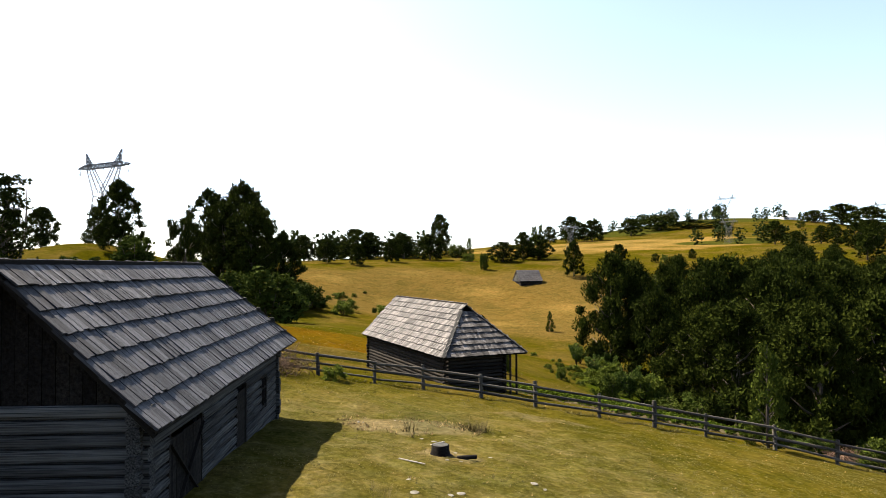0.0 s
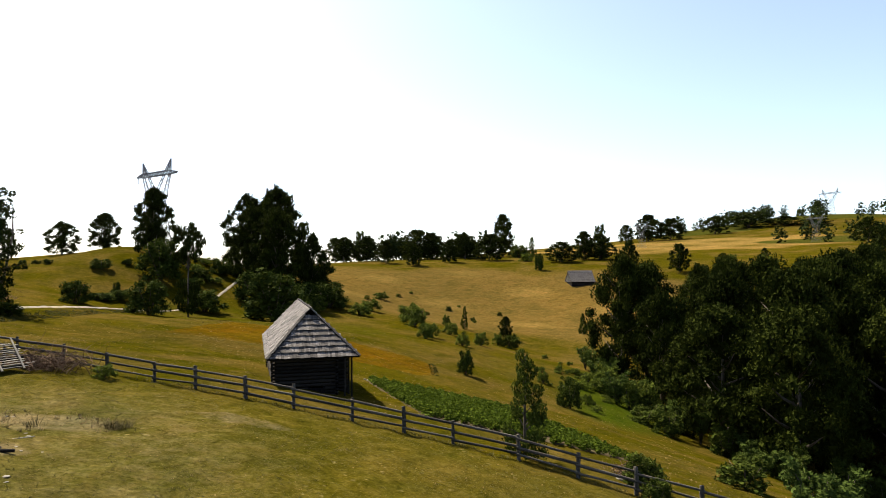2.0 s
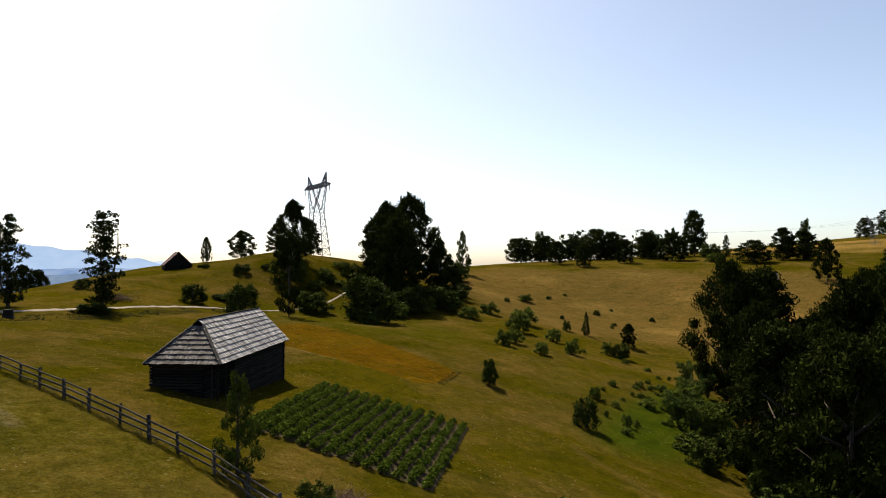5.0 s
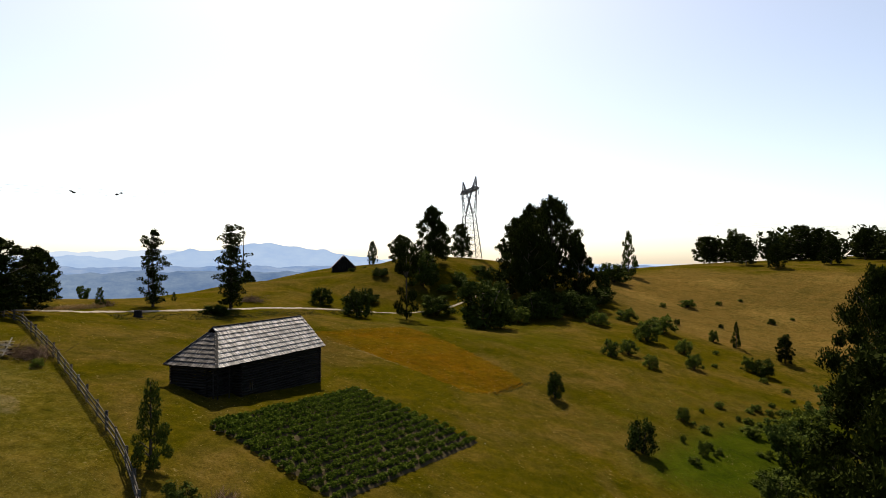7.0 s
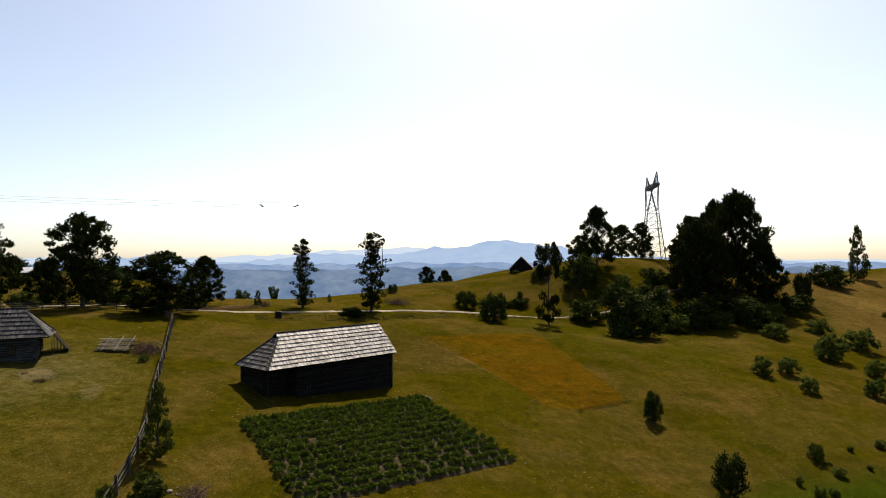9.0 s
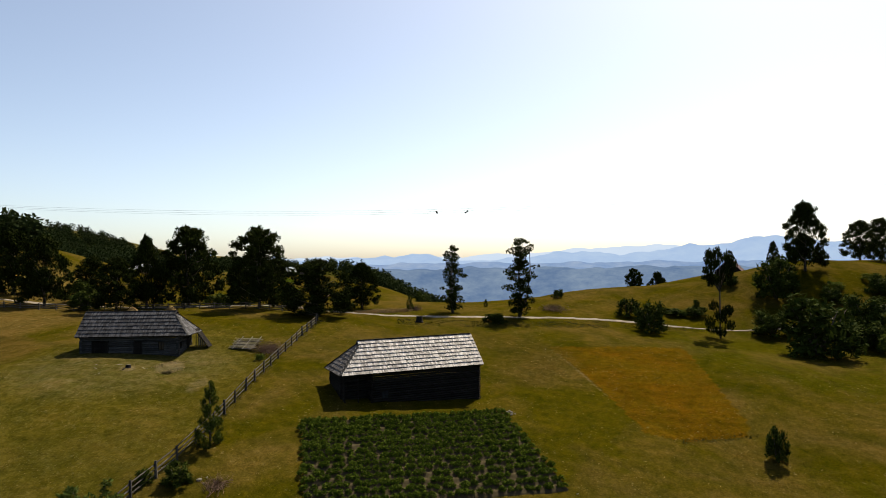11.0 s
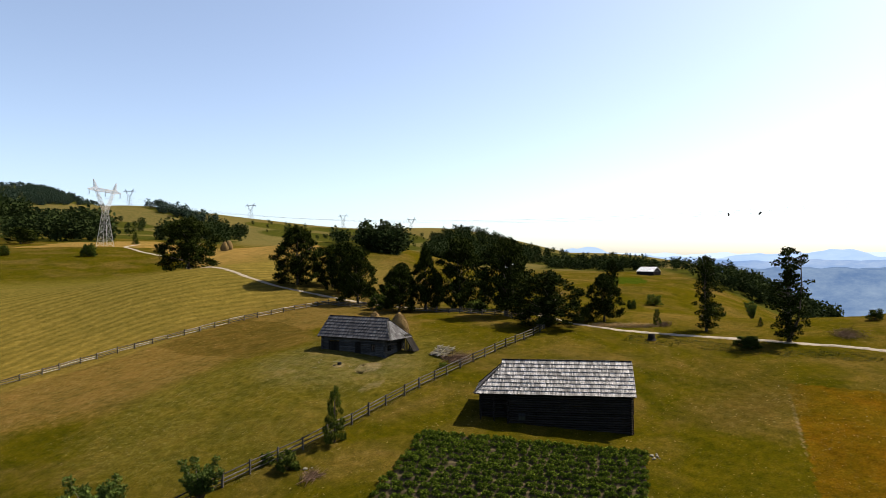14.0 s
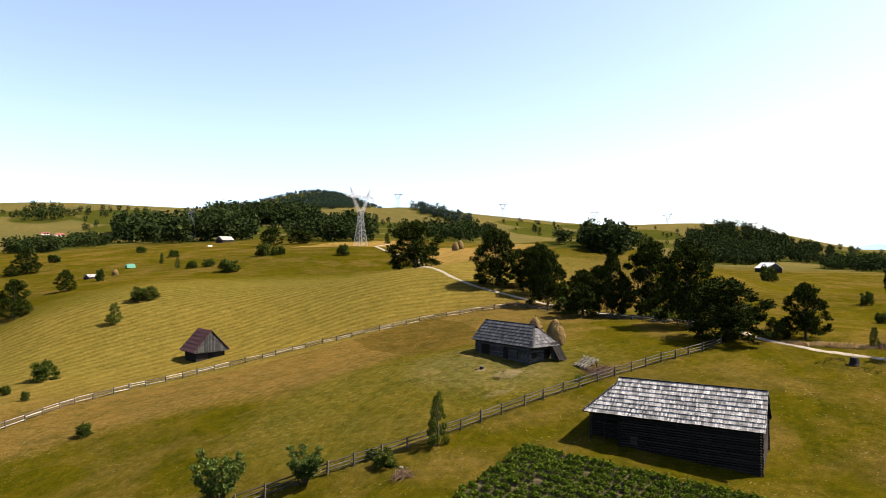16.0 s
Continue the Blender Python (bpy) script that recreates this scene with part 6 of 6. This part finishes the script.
def brush_pile(bx, by, size, count, seed, label):
    """A tangle of cut branches."""
    global rng
    rng = np.random.default_rng(seed)
    heap = thing("brush_pile", label, "brush pile", pose(bx, by, gz(bx, by), 0, 0, 20), "brush piles in the meadow")
    pieces = []
    for _ in range(count):
        a = Vector((rng.normal() * 1.35 * size, rng.normal() * 0.9 * size, (abs(rng.normal()) * 0.45 + 0.05) * size))
        d = Vector((rng.normal(), rng.normal(), abs(rng.normal()) * 0.6)).normalized() * rng.uniform(0.4, 1.1)
        pieces.append(tube([a - d * 0.8, a + Vector((0, 0, rng.uniform(0, 0.1))), a + d], [0.022, 0.016, 0.005], 4))
    tagged(part("brushwood", mesh("brushwood", *joined(pieces), TWIG), heap), kind="stuff")


brush_pile(-9.5, 33.4, 0.85, 420, 9, "tangled pile of dry brown cut branches")
brush_pile(-54.5, 77.5, 1.1, 380, 10, "dark heap of cut branches beside the track")
brush_pile(23.2, 37.9, 0.45, 130, 12, "small heap of pale cut sticks beside the fence")
brush_pile(-49.0, 50.5, 0.6, 160, 11, "small heap of cut branches near the track")
plank_stack()
grow("L", -5.6, 33.4, 0.9, 1.3)


def lean_to():
    """Sloping props and boards against the cabin's hipped end."""
    x, y = -10.1, 23.95
    ob = thing("lean_to", "sloping dark board lean-to against the cabin", "lean-to", pose(x, y, gz(x, y), 0, 0, 92.9))
    for k in range(8):
        rod("board", (1.75, -0.72 + 0.2 * k, 0.0), (0.05, -0.72 + 0.2 * k, 2.35), 0.19, UNIT_BOARD[BOARD.name], ob, 0.04)
    for k in range(6):
        px = 0.14 + 0.27 * k
        for cheek in (-0.68, 0.70):
            rod("side_board", (px, cheek, 0.0), (px, cheek, 2.3 * (1 - px / 1.75)), 0.25, UNIT_BOARD[LOG_GREY.name], ob, 0.03)
    for s in (-0.6, 0.6):
        rod("prop", (1.6, s, -0.1), (0.0, s, 2.15), 0.1, dice.choice(LOGS), ob)


lean_to()


# ---- far buildings ----
for x, y, turn, size, roof_mat, wall_mat, label in (
        (-354, -142, 60, 16, SHEET_ROOF, LOG, "long far barn with a bright sheet roof"), (-374, -47, 70, 13.5, SHEET_ROOF, LOG, "far barn with a bright sheet roof"),
        (13, -665, 20, 9, RED_ROOF, WHITE, "far white house with a red roof"), (24, -690, 0, 8, RED_ROOF, WHITE, "far white house with a red roof"), (-68, -362, 30, 11, SHINGLE, LOG, "far long barn with a brown-grey roof"),
        (-46, -314, 10, 2.6, WHITE, WHITE, "small white far outbuilding"), (-247, -538, 30, 14, RED_ROOF, WHITE, "far white house with a red roof"),
        (28, -201, 40, 5, SHINGLE, LOG, "small far wooden shed"), (312, 590, 10, 13, SHEET_ROOF, WHITE, "far farmhouse on the hill")):
    plain_hut("far_house" if wall_mat is WHITE else "far_barn", label, x, y, turn, size, size * 0.3, size * 0.19, size * 0.22, roof_mat, wall_mat, "building", overhang=0.3)
tarp = thing("tarpaulin_tent", "small green tarpaulin shelter in the meadow", "tent", pose(10, -227, gz(10, -227), 0, 0, 15))
part("sheet", mesh("sheet", [(-2, -1.6, 0), (2, -1.6, 0), (2.1, 1.6, 0), (-2, 1.6, 0), (-1.7, 0, 1.9), (1.8, 0, 1.8)], [[0, 1, 5, 4], [2, 3, 4, 5], [1, 2, 5], [3, 0, 4], [3, 2, 1, 0]], GREEN_SHEET), tarp)
part("ridge_pole", RAILS[0], tarp, "", pose(0, 0, 1.85) @ Matrix.Diagonal((4.0, 0.08, 0.08, 1)))


# ---- grass tufts ----
def tufts(name, seed, count, area, size, material, keep=None, label="", wide=0.16):
    """Countless blades standing in small tufts."""
    global rng
    rng = np.random.default_rng(seed)
    x, y = rng.uniform(area[0], area[1], count), rng.uniform(area[2], area[3], count)
    dens = np.sin(x * 0.5 + 2 * np.sin(y * 0.23)) * np.sin(y * 0.61 + 1.5 * np.sin(x * 0.31)) + 0.35 * rng.normal(size=count)
    ok = (dens > -0.35) & ~inside(x, y, FIELD)
    if keep is not None:
        ok &= keep(x, y)
    for cx, cy, turn, L, W in ((-0.67, 51.39, -65.3, 8.2, 2.8), (-7.99, 17.68, 92.9, 6.5, 2.5)):
        u = (x - cx) * math.cos(radians(turn)) + (y - cy) * math.sin(radians(turn))
        v = -(x - cx) * math.sin(radians(turn)) + (y - cy) * math.cos(radians(turn))
        ok &= ~((np.abs(u) < L) & (np.abs(v) < W))
    x, y = x[ok], y[ok]
    n = len(x)
    z = ground_z(x, y)
    blades = 4
    a = rng.uniform(0, 2 * np.pi, (n, blades))
    s = size * rng.uniform(0.5, 1.4, (n, 1)) * rng.uniform(0.7, 1.2, (n, blades))
    root = np.stack([x[:, None] + 0.25 * s * np.cos(a), y[:, None] + 0.25 * s * np.sin(a), np.repeat(z[:, None] - 0.01, blades, 1)], -1)
    tip = root + np.stack([np.cos(a) * s * 0.55, np.sin(a) * s * 0.55, s * 0.75], -1)
    side = np.stack([-np.sin(a), np.cos(a), np.zeros_like(a)], -1) * (s * wide)[..., None]
    v = np.stack([root - side, root + side, tip], 2).reshape(-1, 3)
    f = np.arange(len(v)).reshape(-1, 3)
    return tagged(new(name, mesh(name, v, f, material)), label, "grass", kind="stuff")


def blade(name, dark, light):
    k = Mat(name, 0.9, 0.1)
    return k.done(k.ramp(k.island(), (0.0, dark), (1.0, light)))


BLADE_YARD = blade("yard_grass_blade", (0.040, 0.037, 0.0085), (0.105, 0.092, 0.034))
BLADE_MEADOW = blade("meadow_grass_blade", (0.034, 0.032, 0.006), (0.072, 0.056, 0.012))
BLADE_DRY = blade("dry_grass_blade", (0.11, 0.075, 0.03), (0.24, 0.175, 0.085))
BLADE_STRAW = blade("tall_straw_blade", (0.17, 0.115, 0.045), (0.36, 0.26, 0.125))
BLADE_TUSSOCK = blade("tussock_grass_blade", (0.030, 0.026, 0.007), (0.100, 0.080, 0.032))
BLADE_VERGE = blade("verge_weed_blade", (0.016, 0.020, 0.003), (0.042, 0.046, 0.007))
tufts("yard_grass", 1, 60000, (-14, 32, 6, 35), 0.05, BLADE_YARD, label="short trampled yard grass in uneven tufts")
tufts("meadow_grass", 2, 15000, (-34, 34, 36, 100), 0.085, BLADE_MEADOW, label="olive meadow grass in low tufts")
tufts("dry_grass", 3, 1500, (-4.4, 2.2, 21.8, 26.8), 0.10, BLADE_DRY, lambda x, y: np.hypot((x + 1.2) / 2.7, (y - 24.2) / 1.9) < 1, "straw and dry stalks strewn over a bare patch")
for spot, (x, y, wide, high) in enumerate(((-1.25, 23.2, 0.22, 0.6), (-1.0, 23.6, 0.3, 0.3), (1.25, 24.9, 0.45, 0.45), (0.8, 24.7, 0.5, 0.25), (-1.55, 15.4, 0.4, 0.28), (-2.0, 25.3, 0.4, 0.25))):
    tufts("tall_grass", 20 + spot, 90, (x - wide, x + wide, y - wide, y + wide), high, BLADE_TUSSOCK, lambda p, q: np.hypot(p - x, q - y) < wide, "tall straw-green uncut grass tussock in the yard", 0.022)
tufts("fence_grass", 4, 9000, (-32, 40, 31, 37), 0.17, BLADE_YARD, lambda x, y: np.abs(y - np.interp(x, [-29, -9.7, 3, 14.9, 20.9, 27.5, 40], [36, 35.5, 34.9, 34.5, 33.6, 32.2, 30])) < 0.45, "longer uncut grass along the fence line", 0.08)
tufts("dry_grass", 7, 5200, (-50, -41, 40, 50), 0.5, BLADE_STRAW, lambda x, y: np.abs((y - 42) - (x + 42) * -1.3) < 2.0, "strip of tall straw-coloured dry grass beside the track", 0.05)
tufts("border_grass", 11, 2600, (-4, 7, 74, 92), 0.2, BLADE_VERGE, lambda x, y: near_line(x, y, (5.2, 81.5), (3.4, 89.5)) < 0.5, "dark uncut grass along the edge of the rusty plot")
tufts("verge_grass", 8, 15000, (-48, -32, 48, 104), 0.17, BLADE_VERGE, lambda x, y: np.abs(x + 37.5 + (y - 54) * 0.22) < 2.6, "rough green weeds on the bank below the track")
tufts("dry_grass", 9, 7000, (-28, 36, -24, 34), 0.06, BLADE_DRY, None, "pale dead grass flecks strewn over the yard")
tufts("dry_grass", 10, 2600, (-34, 36, 36, 100), 0.11, BLADE_DRY, None, "pale dead grass flecks in the open meadow")
weeds = random.Random(14)
for _ in range(46):
    x, y = weeds.uniform(14, 30), weeds.uniform(92, 140)
    if x > 17 + abs(y - 114) * 0.25:
        grow("L", round(x, 1), round(y, 1), weeds.uniform(0.4, 1.1), weeds.uniform(0.7, 1.6))
